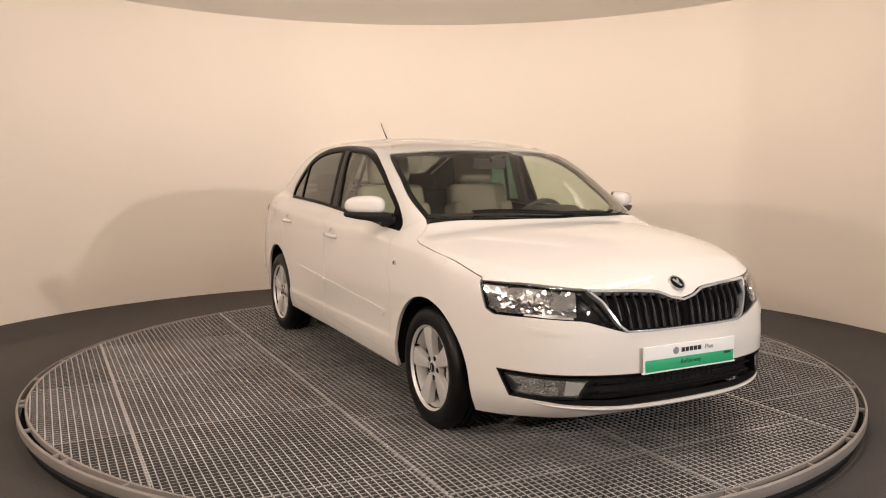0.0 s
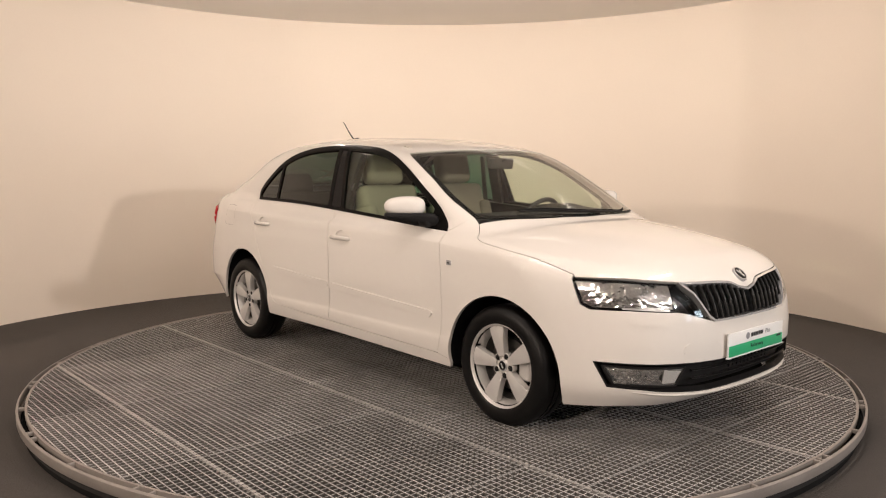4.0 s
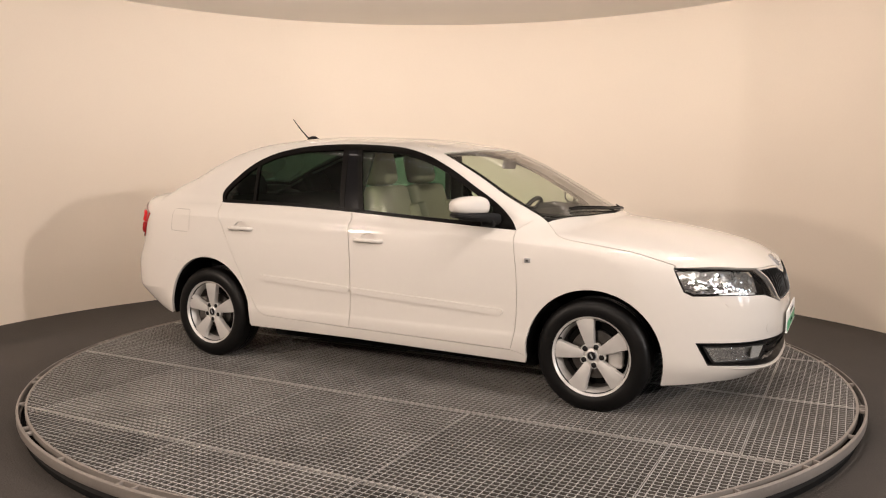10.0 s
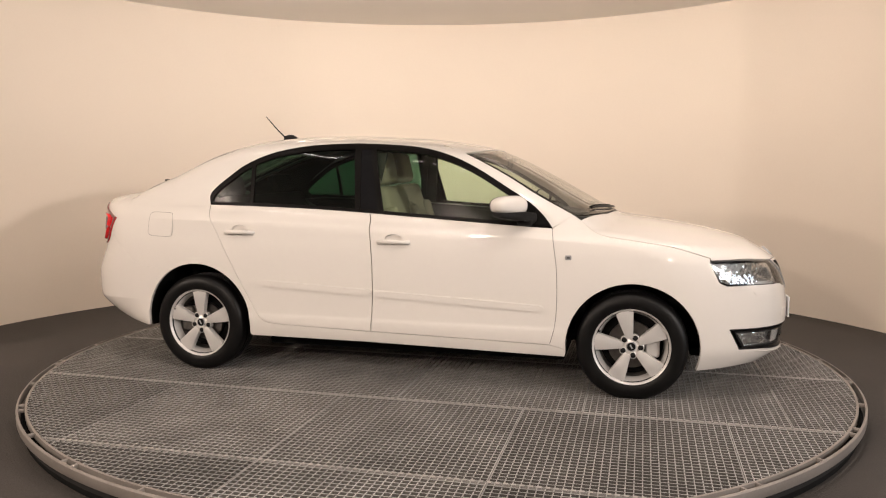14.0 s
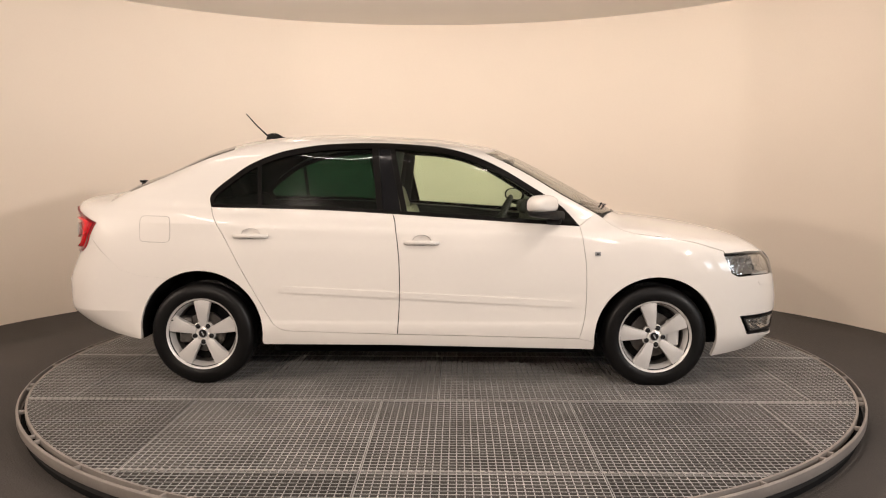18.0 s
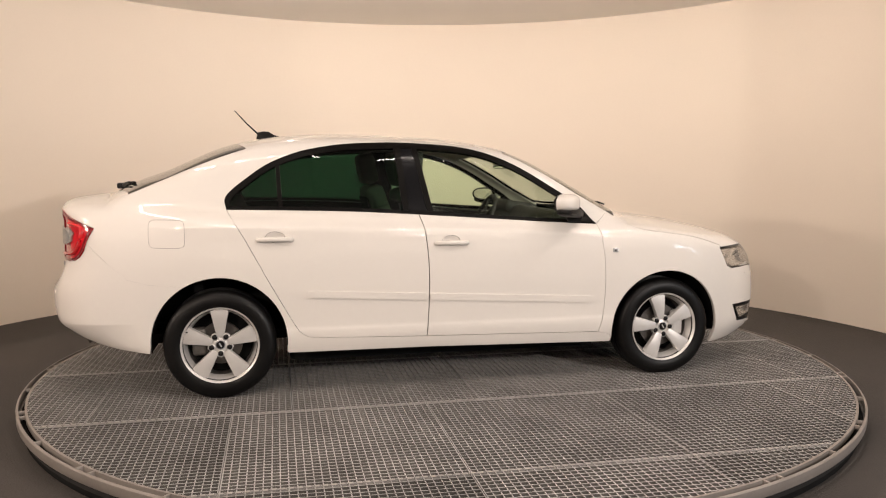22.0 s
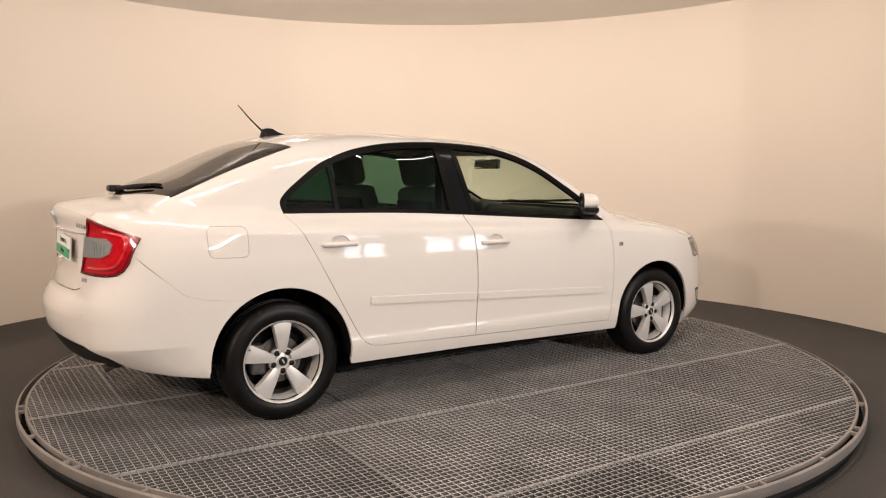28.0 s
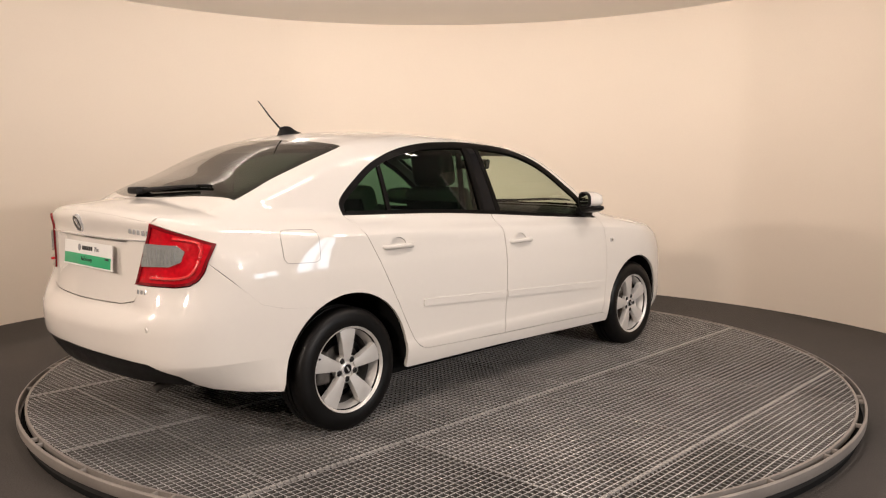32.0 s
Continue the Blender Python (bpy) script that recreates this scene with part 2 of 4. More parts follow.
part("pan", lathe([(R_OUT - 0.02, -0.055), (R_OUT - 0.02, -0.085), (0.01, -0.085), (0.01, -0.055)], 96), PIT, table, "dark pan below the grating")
bridge = part("bridge", box(R_OUT - R_IN, 0.012, 0.02, ((R_OUT + R_IN) / 2 - 0.006, 0, -0.011), 0.002), RIMSTEEL, table)
for a in [0.4 + 23.2 * k + d for k in range(-8, 7) for d in (-1.05, 1.05, 11.6)]:
    o = copy_thing(bridge, pose(0, 0, 0, 0, 0, a))


def grating(x0, x1, y0, y1):
    """One panel: upright bars both ways inside the circle, with a frame bar at its edges."""
    vs, fs = [], []

    def bar(p, q, w, top, deep):
        d = np.array(q) - np.array(p)
        ln = np.hypot(*d)
        if ln < 0.02:
            return
        n = np.array((-d[1], d[0])) / ln * w / 2
        b = len(vs)
        for c in (np.array(p) - n, np.array(q) - n, np.array(q) + n, np.array(p) + n):
            vs.extend([(c[0], c[1], top - deep), (c[0], c[1], top)])
        fs.extend([(b + 1, b + 3, b + 5, b + 7), (b, b + 1, b + 7, b + 6), (b + 4, b + 5, b + 3, b + 2), (b + 0, b + 2, b + 3, b + 1), (b + 6, b + 7, b + 5, b + 4)])

    def clip(fix, lo, hi):
        h = math.sqrt(max(R_GRID ** 2 - fix * fix, 0))
        return max(lo, -h), min(hi, h)

    g = 0.004
    for k in range(int(round((y1 - y0) / 0.0333)) + 1):
        y = min(max(y0 + k * (y1 - y0) / round((y1 - y0) / 0.0333), y0 + g), y1 - g)
        a, b = clip(y, x0 + g, x1 - g)
        edge = y in (y0 + g, y1 - g)
        if b > a:
            bar((a, y), (b, y), 0.005 if edge else 0.006, 0.0, 0.028)
    for k in range(int(round((x1 - x0) / 0.0333)) + 1):
        x = min(max(x0 + k * (x1 - x0) / round((x1 - x0) / 0.0333), x0 + g), x1 - g)
        a, b = clip(x, y0 + g, y1 - g)
        edge = x in (x0 + g, x1 - g)
        if b > a:
            bar((x, a), (x, b), 0.005 if edge else 0.0048, 0.0 if edge else -0.0018, 0.028 if edge else 0.018)
    if vs:
        # bar tops take the lighter steel, all other faces the darker one
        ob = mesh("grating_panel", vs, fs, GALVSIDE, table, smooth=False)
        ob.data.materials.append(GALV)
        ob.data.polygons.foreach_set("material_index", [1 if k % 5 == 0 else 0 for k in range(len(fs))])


for y0, first in ((-2.5, -2.3), (-2.0, -2.3), (-1.0, -2.0), (0.0, -2.0), (1.0, -2.3), (2.0, -2.3)):
    y1 = {-2.5: -2.0, 2.0: 2.5}.get(y0, y0 + 1.0)
    xs = [-2.5] + [first + k for k in range(6) if -2.3 < first + k < 2.4] + [2.5]
    for x0, x1 in zip(xs, xs[1:]):
        grating(x0, x1, y0, y1)
for y in (-2.0, -1.0, 0.0, 1.0, 2.0):
    h = math.sqrt(R_GRID ** 2 - y * y)
    bm = box(2 * h, 0.005, 0.020, (0, y - 0.006, -0.0115))
    box(2 * h, 0.005, 0.020, (0, y + 0.006, -0.0115), bm=bm)
    for k in range(int(2 * h / 0.0333)):
        box(0.019, 0.017, 0.006, (-h + 0.0167 + k * 0.0333, y, -0.0025), bm=bm)
    part("seam_bar", bm, SEAM, table, "bright worn steel joint bars")
tagged(mesh("carpet_seam", [(1.9, -2.0, FLOOR_Z + 0.002), (2.9, -3.1, FLOOR_Z + 0.002), (2.906, -3.094, FLOOR_Z + 0.002), (1.906, -1.994, FLOOR_Z + 0.002)], [(0, 1, 2, 3)], PIT, smooth=False), "dark joint between carpet lengths", "floor", kind="structure")

# ---- the car's skin: one smooth surface that all its panels lie on ----
from mathutils.geometry import delaunay_2d_cdt



def knots(x, xs, ys):
    """Smooth curve through knots (monotone cubic)."""
    x = np.asarray(x, float)
    xs, ys = np.array(xs, float), np.array(ys, float)
    h, d = np.diff(xs), np.diff(ys) / np.diff(xs)
    m = np.empty(len(xs))
    m[0], m[-1] = d[0], d[-1]
    m[1:-1] = np.where(d[:-1] * d[1:] > 0, 2 * d[:-1] * d[1:] / np.where(d[:-1] + d[1:] == 0, 1, d[:-1] + d[1:]), 0)
    x = np.clip(x, xs[0], xs[-1])
    i = np.clip(np.searchsorted(xs, x) - 1, 0, len(xs) - 2)
    t = (x - xs[i]) / h[i]
    return (ys[i] * (1 + 2 * t) * (1 - t) ** 2 + h[i] * m[i] * t * (1 - t) ** 2
            + ys[i + 1] * t * t * (3 - 2 * t) + h[i] * m[i + 1] * t * t * (t - 1))


def smax(a, b, k):
    h = np.maximum(k - np.abs(a - b), 0)
    return np.maximum(a, b) + h * h / (4 * k)


def shoulder(x):
    """Height of the fold that runs along the flank below the windows."""
    return knots(x, [-1.95, -1.55, -.03, .85, 1.25], [.937, .932, .907, .858, .825])


def side_lower(x, z):
    plan = knots(x, [-2.3, -2.0, -1.65, -1.3, -.8, .6, 1.0, 1.3, 1.5, 1.7, 1.85, 2.05], [.70, .765, .82, .845, .853, .853, .853, .850, .838, .806, .765, .70])
    plan = plan - .55 * np.clip(.42 - z, 0, .3) * np.clip((-1.68 - x) / .35, 0, 1)
    plain = knots(z, [.1, .2, .3, .42, .62, .76, .86, .94, 1.02, 1.12], [-.07, -.03, -.006, 0, .003, -.003, -.02, -.048, -.085, -.14])
    d = z - shoulder(x)
    folded = knots(z, [.1, .2, .3, .35, .385, .45, .62, .76, .86, 1.2], [-.07, -.03, -.003, .0015, -.004, -.003, .003, .001, -.008, -.024]) - .25 * (d + np.sqrt(d * d + .000008))
    w = np.clip((x + 1.90) / .6, 0, 1) * np.clip((1.25 - x) / .5, 0, 1)
    return plan + plain + (folded - plain) * w * w * (3 - 2 * w)


def top_lower(x, a):
    zc = knots(x, [-2.3, -2.15, -1.9, -1.5, -1.0, .8, 1.17, 1.3, 1.6, 1.87, 2.05, 2.15, 2.25], [1.04, 1.075, 1.10, 1.10, 1.07, .99, .965, .95, .908, .85, .785, .735, .66])
    return zc - (.064 + .021 * np.clip((x - 1.3) / .5, 0, 1) + .021 * np.clip((.6 - x) / .4, 0, 1)) * (a / .75) ** 2.2


def front_x(a, z):
    return knots(z, [.12, .2, .25, .3, .45, .56, .66, .74, .82], [1.96, 2.08, 2.14, 2.16, 2.165, 2.155, 2.13, 2.085, 1.99]) - .08 * a ** 2 - .71 * a ** 4 - .30 * a ** 6


def rear_x(a, z):
    mid = knots(z, [.15, .28, .36, .46, .56, .61, .66, .8, .95, 1.04, 1.1], [-2.04, -2.15, -2.215, -2.262, -2.27, -2.25, -2.205, -2.19, -2.19, -2.21, -2.2])
    end = knots(z, [.15, .25, .30, .36, .42, .46, .56, .60, .66, .74, .8, .95, 1.04, 1.1], [-1.85, -2.02, -2.12, -2.205, -2.257, -2.263, -2.265, -2.26, -2.238, -2.205, -2.192, -2.19, -2.21, -2.2])
    w = np.clip((a - .38) / .24, 0, 1)
    return mid + (end - mid) * w * w * (3 - 2 * w) + .25 * a ** 2 + .35 * a ** 6


def side_green(x, z):
    h = z - .93
    return .778 - .22 * h - .17 * h * h - .055 * np.maximum(-x - .5, 0) ** 2 - .04 * np.maximum(x, 0) ** 2


def top_green(x, a):
    xs = x + np.interp(x, [-1.9, -1.0, -.5, .1, .4, 1.0], [-.10, -.10, 0, 0, .06, .13]) * a * a
    zc = knots(xs, [-2.11, -1.9, -1.6, -1.27, -1.0, -.6, -.05, .37, .52, .75, .98, 1.19, 2.0], [.2, 1.105, 1.243, 1.382, 1.437, 1.458, 1.436, 1.378, 1.325, 1.212, 1.085, .955, -.2])
    return zc - .10 * a * a - .12 * a ** 4


def body(x, y, z):
    """Signed height over the car's skin, roughly in metres; negative inside."""
    a = np.abs(y)
    low = smax(smax(a - side_lower(x, z), smax(x - front_x(a, z), rear_x(a, z) - x, .02), .12), z - top_lower(x, a), .06)
    green = smax(smax(a - side_green(x, z), z - top_green(x, a), .07), .80 - z, .02)
    return -smax(-low, -green, .03 + .02 * np.clip((x - .55) / .3, 0, 1) + .03 * np.clip((-1.4 - x) / .3, 0, 1))


def meet(o, v, near=0.0, far=1.6):
    """Where rays from o along v first meet the skin."""
    o, v = np.asarray(o, float), np.asarray(v, float)
    n = len(o)
    lo, hi = np.full(n, near), np.full(n, far)
    found = np.zeros(n, bool)
    prev = np.full(n, near)
    for s in np.linspace(near, far, 120)[1:]:
        p = o + v * s
        ins = body(p[:, 0], p[:, 1], p[:, 2]) < 0
        newly = ins & ~found
        lo[newly], hi[newly] = prev[newly], s
        found |= newly
        prev[:] = s
    for _ in range(24):
        m = (lo + hi) / 2
        p = o + v * m[:, None]
        ins = body(p[:, 0], p[:, 1], p[:, 2]) < 0
        hi, lo = np.where(ins, m, hi), np.where(ins, lo, m)
    return o + v * hi[:, None]


def normals(p):
    e = 1e-4
    g = [body(*(p + d).T) - body(*(p - d).T) for d in np.eye(3) * e]
    g = np.stack(g, -1)
    return g / np.maximum(np.linalg.norm(g, axis=1, keepdims=True), 1e-9)


FRONT_AXIS, REAR_AXIS, REACH = 1.15, -1.20, 0.95


def rays(dom, q):
    """Rays towards the skin for flat coordinates: side (x, z), top (x, y), front and rear (arc, z)."""
    q = np.asarray(q, float)
    n = len(q)
    o, v = np.zeros((n, 3)), np.zeros((n, 3))
    if dom == "side":
        o[:, 0], o[:, 1], o[:, 2], v[:, 1] = q[:, 0], -1.25, q[:, 1], 1
    elif dom == "top":
        o[:, 0], o[:, 1], o[:, 2], v[:, 2] = q[:, 0], q[:, 1], 1.75, -1
    else:
        s = 1 if dom == "front" else -1
        f = q[:, 0] / REACH
        v[:, 0], v[:, 1] = -s * np.cos(f), np.sin(f)
        o[:, 0], o[:, 1], o[:, 2] = (FRONT_AXIS if s > 0 else REAR_AXIS) + s * 1.7 * np.cos(f), -1.7 * np.sin(f), q[:, 1]
    return o, v


def onto(dom, q):
    return meet(*rays(dom, q))


def flat(dom, x, a, z):
    """Flat coordinates of a place on the right-hand side of the car; a is its distance from the middle."""
    if dom == "side":
        return (x, z)
    if dom == "top":
        return (x, -a)
    return (REACH * math.atan2(a, x - FRONT_AXIS if dom == "front" else REAR_AXIS - x), z)


def flats(dom, pts):
    return [flat(dom, *p) for p in pts]


def dense(poly, step):
    out = []
    for a, b in zip(poly, list(poly[1:]) + [poly[0]]):
        a, b = np.array(a, float), np.array(b, float)
        k = max(1, int(np.ceil(np.linalg.norm(b - a) / step)))
        out += [a + (b - a) * i / k for i in range(k) if np.linalg.norm(b - a) > 1e-5]
    return np.array(out)


def turned(poly):
    p = np.array(poly)
    x, y = p[:, 0], p[:, 1]
    return p if (x * np.roll(y, -1) - y * np.roll(x, -1)).sum() > 0 else p[::-1]


def inset(poly, d):
    p = turned(poly)
    t = np.roll(p, -1, 0) - np.roll(p, 1, 0)
    t /= np.maximum(np.linalg.norm(t, axis=1, keepdims=True), 1e-9)
    return p + np.stack([-t[:, 1], t[:, 0]], 1) * d


def inside(poly, q):
    p, r = np.asarray(poly), np.roll(np.asarray(poly), -1, 0)
    x, y = q[:, :1], q[:, 1:]
    hit = ((p[:, 1] > y) != (r[:, 1] > y)) & (x < (r[:, 0] - p[:, 0]) * (y - p[:, 1]) / np.where(r[:, 1] == p[:, 1], 1e-12, r[:, 1] - p[:, 1]) + p[:, 0])
    return hit.sum(1) % 2 == 1


def cut(poly, point, direction):
    """The part of a polygon to the left of a line."""
    p, d = np.array(point, float), np.array(direction, float)
    n = np.array((-d[1], d[0]))
    out = []
    for a, b in zip(poly, list(poly[1:]) + [poly[0]]):
        a, b = np.array(a, float), np.array(b, float)
        sa, sb = (a - p) @ n, (b - p) @ n
        if sa >= 0:
            out.append(a)
        if sa * sb < 0:
            out.append(a + (b - a) * sa / (sa - sb))
    return out


# folds of the skin along which the sheets are meshed finely
FOLDS = {"side": [lambda q, d=d: shoulder(q) + d for d in (-.020, -.0045, .0045, .020)] + [lambda q, d=d: q * 0 + d for d in (.352, .368, .384)],
         "rear": [lambda q, d=d: q * 0 + .42 + d for d in (-.010, -.002, .004)]}


def panel(name, dom, poly, mat, parent, label="", holes=(), gap=0.0018, step=0.03, edge=0.018, out=0.0, back=False, mirror=False, sink=None):
    """A sheet on the skin within a flat outline, with turned-in edges. out: its height over the skin.
    back: closed by a second face. mirror: also its twin on the other side. sink: a function of the flat place that adds height."""
    ring = inset(dense(poly, step * 0.7), gap) if gap else turned(dense(poly, step * 0.7))
    loops = [ring] + [turned(dense(h, step * 0.7))[::-1] for h in holes]
    lo, hi = ring.min(0), ring.max(0)
    gx, gy = np.meshgrid(np.arange(lo[0] + step / 2, hi[0], step), np.arange(lo[1] + step / 2, hi[1], step))
    grid = np.stack([gx.ravel(), gy.ravel()], 1)
    keep = inside(ring, grid)
    for h in loops[1:]:
        keep &= ~inside(h, grid)
    allb = np.concatenate(loops)
    grid = grid[keep]
    if mat is WHITE and dom in FOLDS and step >= 0.02:
        along = np.arange(lo[0], hi[0], step * 0.6)
        fine = np.concatenate([np.stack([along, f(along)], 1) for f in FOLDS[dom]])
        ok = inside(ring, fine)
        for h in loops[1:]:
            ok &= ~inside(h, fine)
        fine = fine[ok]
        if len(fine) and len(grid):
            grid = grid[np.min(((grid[:, None, :] - fine[None]) ** 2).sum(2), 1) > (0.4 * step) ** 2]
            grid = np.concatenate([grid, fine])
    if len(grid):
        far = np.min(((grid[:, None, :] - allb[None]) ** 2).sum(2), 1) > (0.45 * step) ** 2
        grid = grid[far]
    pts = np.concatenate([allb, grid]) if len(grid) else allb
    edges, at = [], 0
    for lp in loops:
        edges += [(at + i, at + (i + 1) % len(lp)) for i in range(len(lp))]
        at += len(lp)
    v2, e2, f2, *_ = delaunay_2d_cdt([Vector(p) for p in pts], edges, [], 1, 1e-6)
    v2 = np.array([tuple(v) for v in v2])
    f2 = np.array([tuple(f) for f in f2 if len(f) == 3])
    mid = v2[f2].mean(1)
    ok = np.ones(len(f2), bool)
    for h in loops[1:]:
        ok &= ~inside(h, mid)
    f2 = f2[ok & inside(ring, mid)]
    p3 = onto(dom, v2)
    n3 = normals(p3)
    p3 = p3 + n3 * out
    if sink:
        p3 = p3 + n3 * sink(v2)[:, None]
    tri = p3[f2]
    fn = np.cross(tri[:, 1] - tri[:, 0], tri[:, 2] - tri[:, 0])
    flip = (fn * n3[f2[:, 0]]).sum(1) < 0
    f2[flip] = f2[flip][:, ::-1]
    verts, faces, norms = p3.tolist(), f2.tolist(), n3.tolist()
    if edge:
        seen = {}
        for f in f2:
            for a, b in ((f[0], f[1]), (f[1], f[2]), (f[2], f[0])):
                seen[(a, b)] = True
        rim = [(a, b) for a, b in seen if (b, a) not in seen]
        for a, b in rim:
            side = np.cross(p3[b] - p3[a], n3[a])
            side /= max(np.linalg.norm(side), 1e-9)
            base = len(verts)
            verts += [p3[a].tolist(), p3[b].tolist(), (p3[b] - n3[b] * edge).tolist(), (p3[a] - n3[a] * edge).tolist()]
            norms += [side.tolist()] * 4
            faces.append((base, base + 3, base + 2, base + 1))
    if back:
        base = len(verts)
        verts += (p3 - n3 * edge).tolist()
        norms += (-n3).tolist()
        faces += [tuple(base + i for i in f[::-1]) for f in f2.tolist()]
    made = []
    for s in ((1, -1) if mirror else (1,)):
        me = bpy.data.meshes.new(name)
        me.from_pydata([(x, y * s, z) for x, y, z in verts], [], [tuple(f) if s > 0 else tuple(f)[::-1] for f in faces])
        me.materials.append(mat)
        me.shade_smooth()
        me.normals_split_custom_set_from_vertices([(x, y * s, z) for x, y, z in norms])
        ob = new(name, me)
        ob.parent = parent[0 if s > 0 else 1] if isinstance(parent, (list, tuple)) else parent
        if label:
            ob["label"] = label
        made.append(ob)
    return made if mirror else made[0]


def twin(name, build, mat, parent, label="", sharp=40):
    """The same part on the right and, mirrored, on the left. build() gives the right one's bmesh."""
    made = []
    for s in (1, -1):
        bm = build()
        if s < 0:
            bmesh.ops.transform(bm, matrix=Matrix.Diagonal((1, -1, 1, 1)), verts=bm.verts)
            bmesh.ops.reverse_faces(bm, faces=bm.faces)
        made.append(part(name, bm, mat, parent[0 if s > 0 else 1] if isinstance(parent, (list, tuple)) else parent, label, sharp))
    return made


# ---- the car ----
car = tagged(new("car"), "white five-door liftback saloon with silver alloy wheels", "car")

# outlines on the flank, (x forward, z up)
BELT = curve([(-1.255, 1.021), (-0.67, 1.009), (-0.22, 0.986), (0.43, 0.943), (0.866, 0.917)], 6)
BROW = curve([(0.866, 0.917), (0.793, 1.003), (0.712, 1.068), (0.598, 1.139), (0.436, 1.237), (0.274, 1.312), (0.110, 1.358), (-0.055, 1.378), (-0.30, 1.390), (-0.548, 1.384), (-0.710, 1.367), (-0.871, 1.333), (-1.031, 1.269), (-1.158, 1.182), (-1.236, 1.118), (-1.265, 1.073), (-1.255, 1.021)], 5)
SEAM_F = curve([(0.868, 0.915), (0.882, 0.822), (0.899, 0.694), (0.903, 0.53), (0.893, 0.385), (0.866, 0.278)], 5)
SEAM_B = curve([(-0.170, 0.300), (-0.160, 0.444), (-0.156, 0.603), (-0.162, 0.762), (-0.181, 0.918), (-0.200, 0.985)], 5)
SEAM_R = curve([(-0.780, 0.316), (-0.835, 0.326), (-0.878, 0.356), (-0.918, 0.416), (-1.041, 0.639), (-1.166, 0.875), (-1.255, 1.016)], 5)
PILLAR = curve([(0.968, 0.985), (0.900, 1.022), (0.764, 1.096), (0.603, 1.194), (0.442, 1.280), (0.330, 1.332)], 5)
RAIL = curve([(0.330, 1.332), (0.112, 1.374), (-0.055, 1.391), (-0.30, 1.402), (-0.6, 1.398), (-0.9, 1.373), (-1.149, 1.352)], 5)
BACKEDGE = curve([(-1.149, 1.352), (-1.30, 1.300), (-1.45, 1.241), (-1.60, 1.177), (-1.772, 1.102)], 5)
HOODLINE = curve([(1.695, 0.768), (1.50, 0.826), (1.30, 0.858), (1.15, 0.880), (1.07, 0.912), (1.012, 0.956)], 5)
WHEELS = ((1.301, 0.285), (-1.301, 0.292))
TRACK, TYRE_R = 0.735, 0.297


def arch(cx, cz, r, a0, a1, n=22):
    return [(cx + r * math.cos(radians(a0 + (a1 - a0) * i / n)), cz + r * math.sin(radians(a0 + (a1 - a0) * i / n))) for i in range(n + 1)]


def border(dom, to, pts):
    """Places on the skin given in one flat view, in another."""
    p = onto(dom, np.array(pts, float))
    return [flat(to, x, -y, z) for x, y, z in p]


ARCH_F, ARCH_R = (1.305, 0.278, 0.355), (-1.300, 0.305, 0.358)


def cup(x, z):
    """The round finger recess over a door handle."""
    return [(x + 0.052 * math.cos(a), z + 0.004 + 0.033 * math.sin(a) * (1.0 if math.sin(a) > 0 else 0.75)) for a in np.linspace(0, 2 * math.pi, 29)[:-1]]


# flank panels
fender = SEAM_F + [(0.935, 0.262), (0.952, 0.240)] + arch(*ARCH_F, 186, 36) + [(1.660, 0.560), (1.742, 0.642), (1.691, 0.752)] + HOODLINE + [(0.968, 0.985)]
panel("front_fender", "side", fender, WHITE, car, gap=0.0, mirror=True)
front_doors = panel("front_door", "side", SEAM_F + [(0.5, 0.287)] + SEAM_B + [p for p in BELT if p[0] > -0.19], WHITE, car, holes=[cup(-0.030, 0.832)], gap=0.0026, mirror=True)
rear_doors = panel("rear_door", "side", SEAM_B + [p for p in BELT[::-1] if p[0] < -0.21] + SEAM_R[::-1] + [(-0.5, 0.308)], WHITE, car, holes=[cup(-1.000, 0.868)], gap=0.0026, mirror=True)
def open_line(dom, pts, n=6):
    q = flats(dom, pts)
    return [tuple(np.array(a) + (np.array(b) - np.array(a)) * k / n) for a, b in zip(q, q[1:]) for k in range(n)] + [q[-1]]


DECKFROM = onto("side", np.array([tuple(BACKEDGE[-1])]))[0]
DECKSIDE = [(DECKFROM[0] + (-2.119 - DECKFROM[0]) * k / 12, DECKFROM[1] + (-0.533 - DECKFROM[1]) * k / 12) for k in range(1, 12)]
TAILSIDE = border("rear", "side", open_line("rear", [(-2.10, 0.522, 1.016), (-2.02, 0.655, 0.968), (-1.932, 0.731, 0.929), (-1.965, 0.722, 0.850)]))
side = (PILLAR + RAIL[1:] + BACKEDGE[1:] + border("top", "side", DECKSIDE) + TAILSIDE + [(-1.86, 0.745), (-1.765, 0.660), (-1.66, 0.632)]
        + arch(*ARCH_R, 120, -8) + [(-0.94, 0.238), (-0.2, 0.236), (0.945, 0.214), (0.952, 0.238), (0.935, 0.260)]
        + [(0.866, 0.276), (0.3, 0.289), (-0.170, 0.298)] + SEAM_R + BROW[::-1][1:])
panel("side_frame", "side", side, WHITE, car, gap=0.0, mirror=True)

# window band: trim, panes and black pillars
dlo = [tuple(p) for p in BELT[:-1]] + [tuple(p) for p in BROW[:-1]]
inner = inset(dense(dlo, 0.02), 0.026) + np.array((0.0, -0.008))
panel("window_trim", "side", dlo, TRIM, car, "matt black window surround", holes=[inner], gap=0.0005, step=0.02, out=0.002, mirror=True)


def slant(x0, x1):
    return ((x1, 0.98), (x0 - x1, 1.385 - 0.98))


def between(poly, a, b):
    """Polygon between two slanted lines, each given by its x at the top and at the belt."""
    pa, da = slant(*a)
    pb, db = slant(*b)
    return cut(cut(list(poly), pa, (-da[0], -da[1])), pb, db)


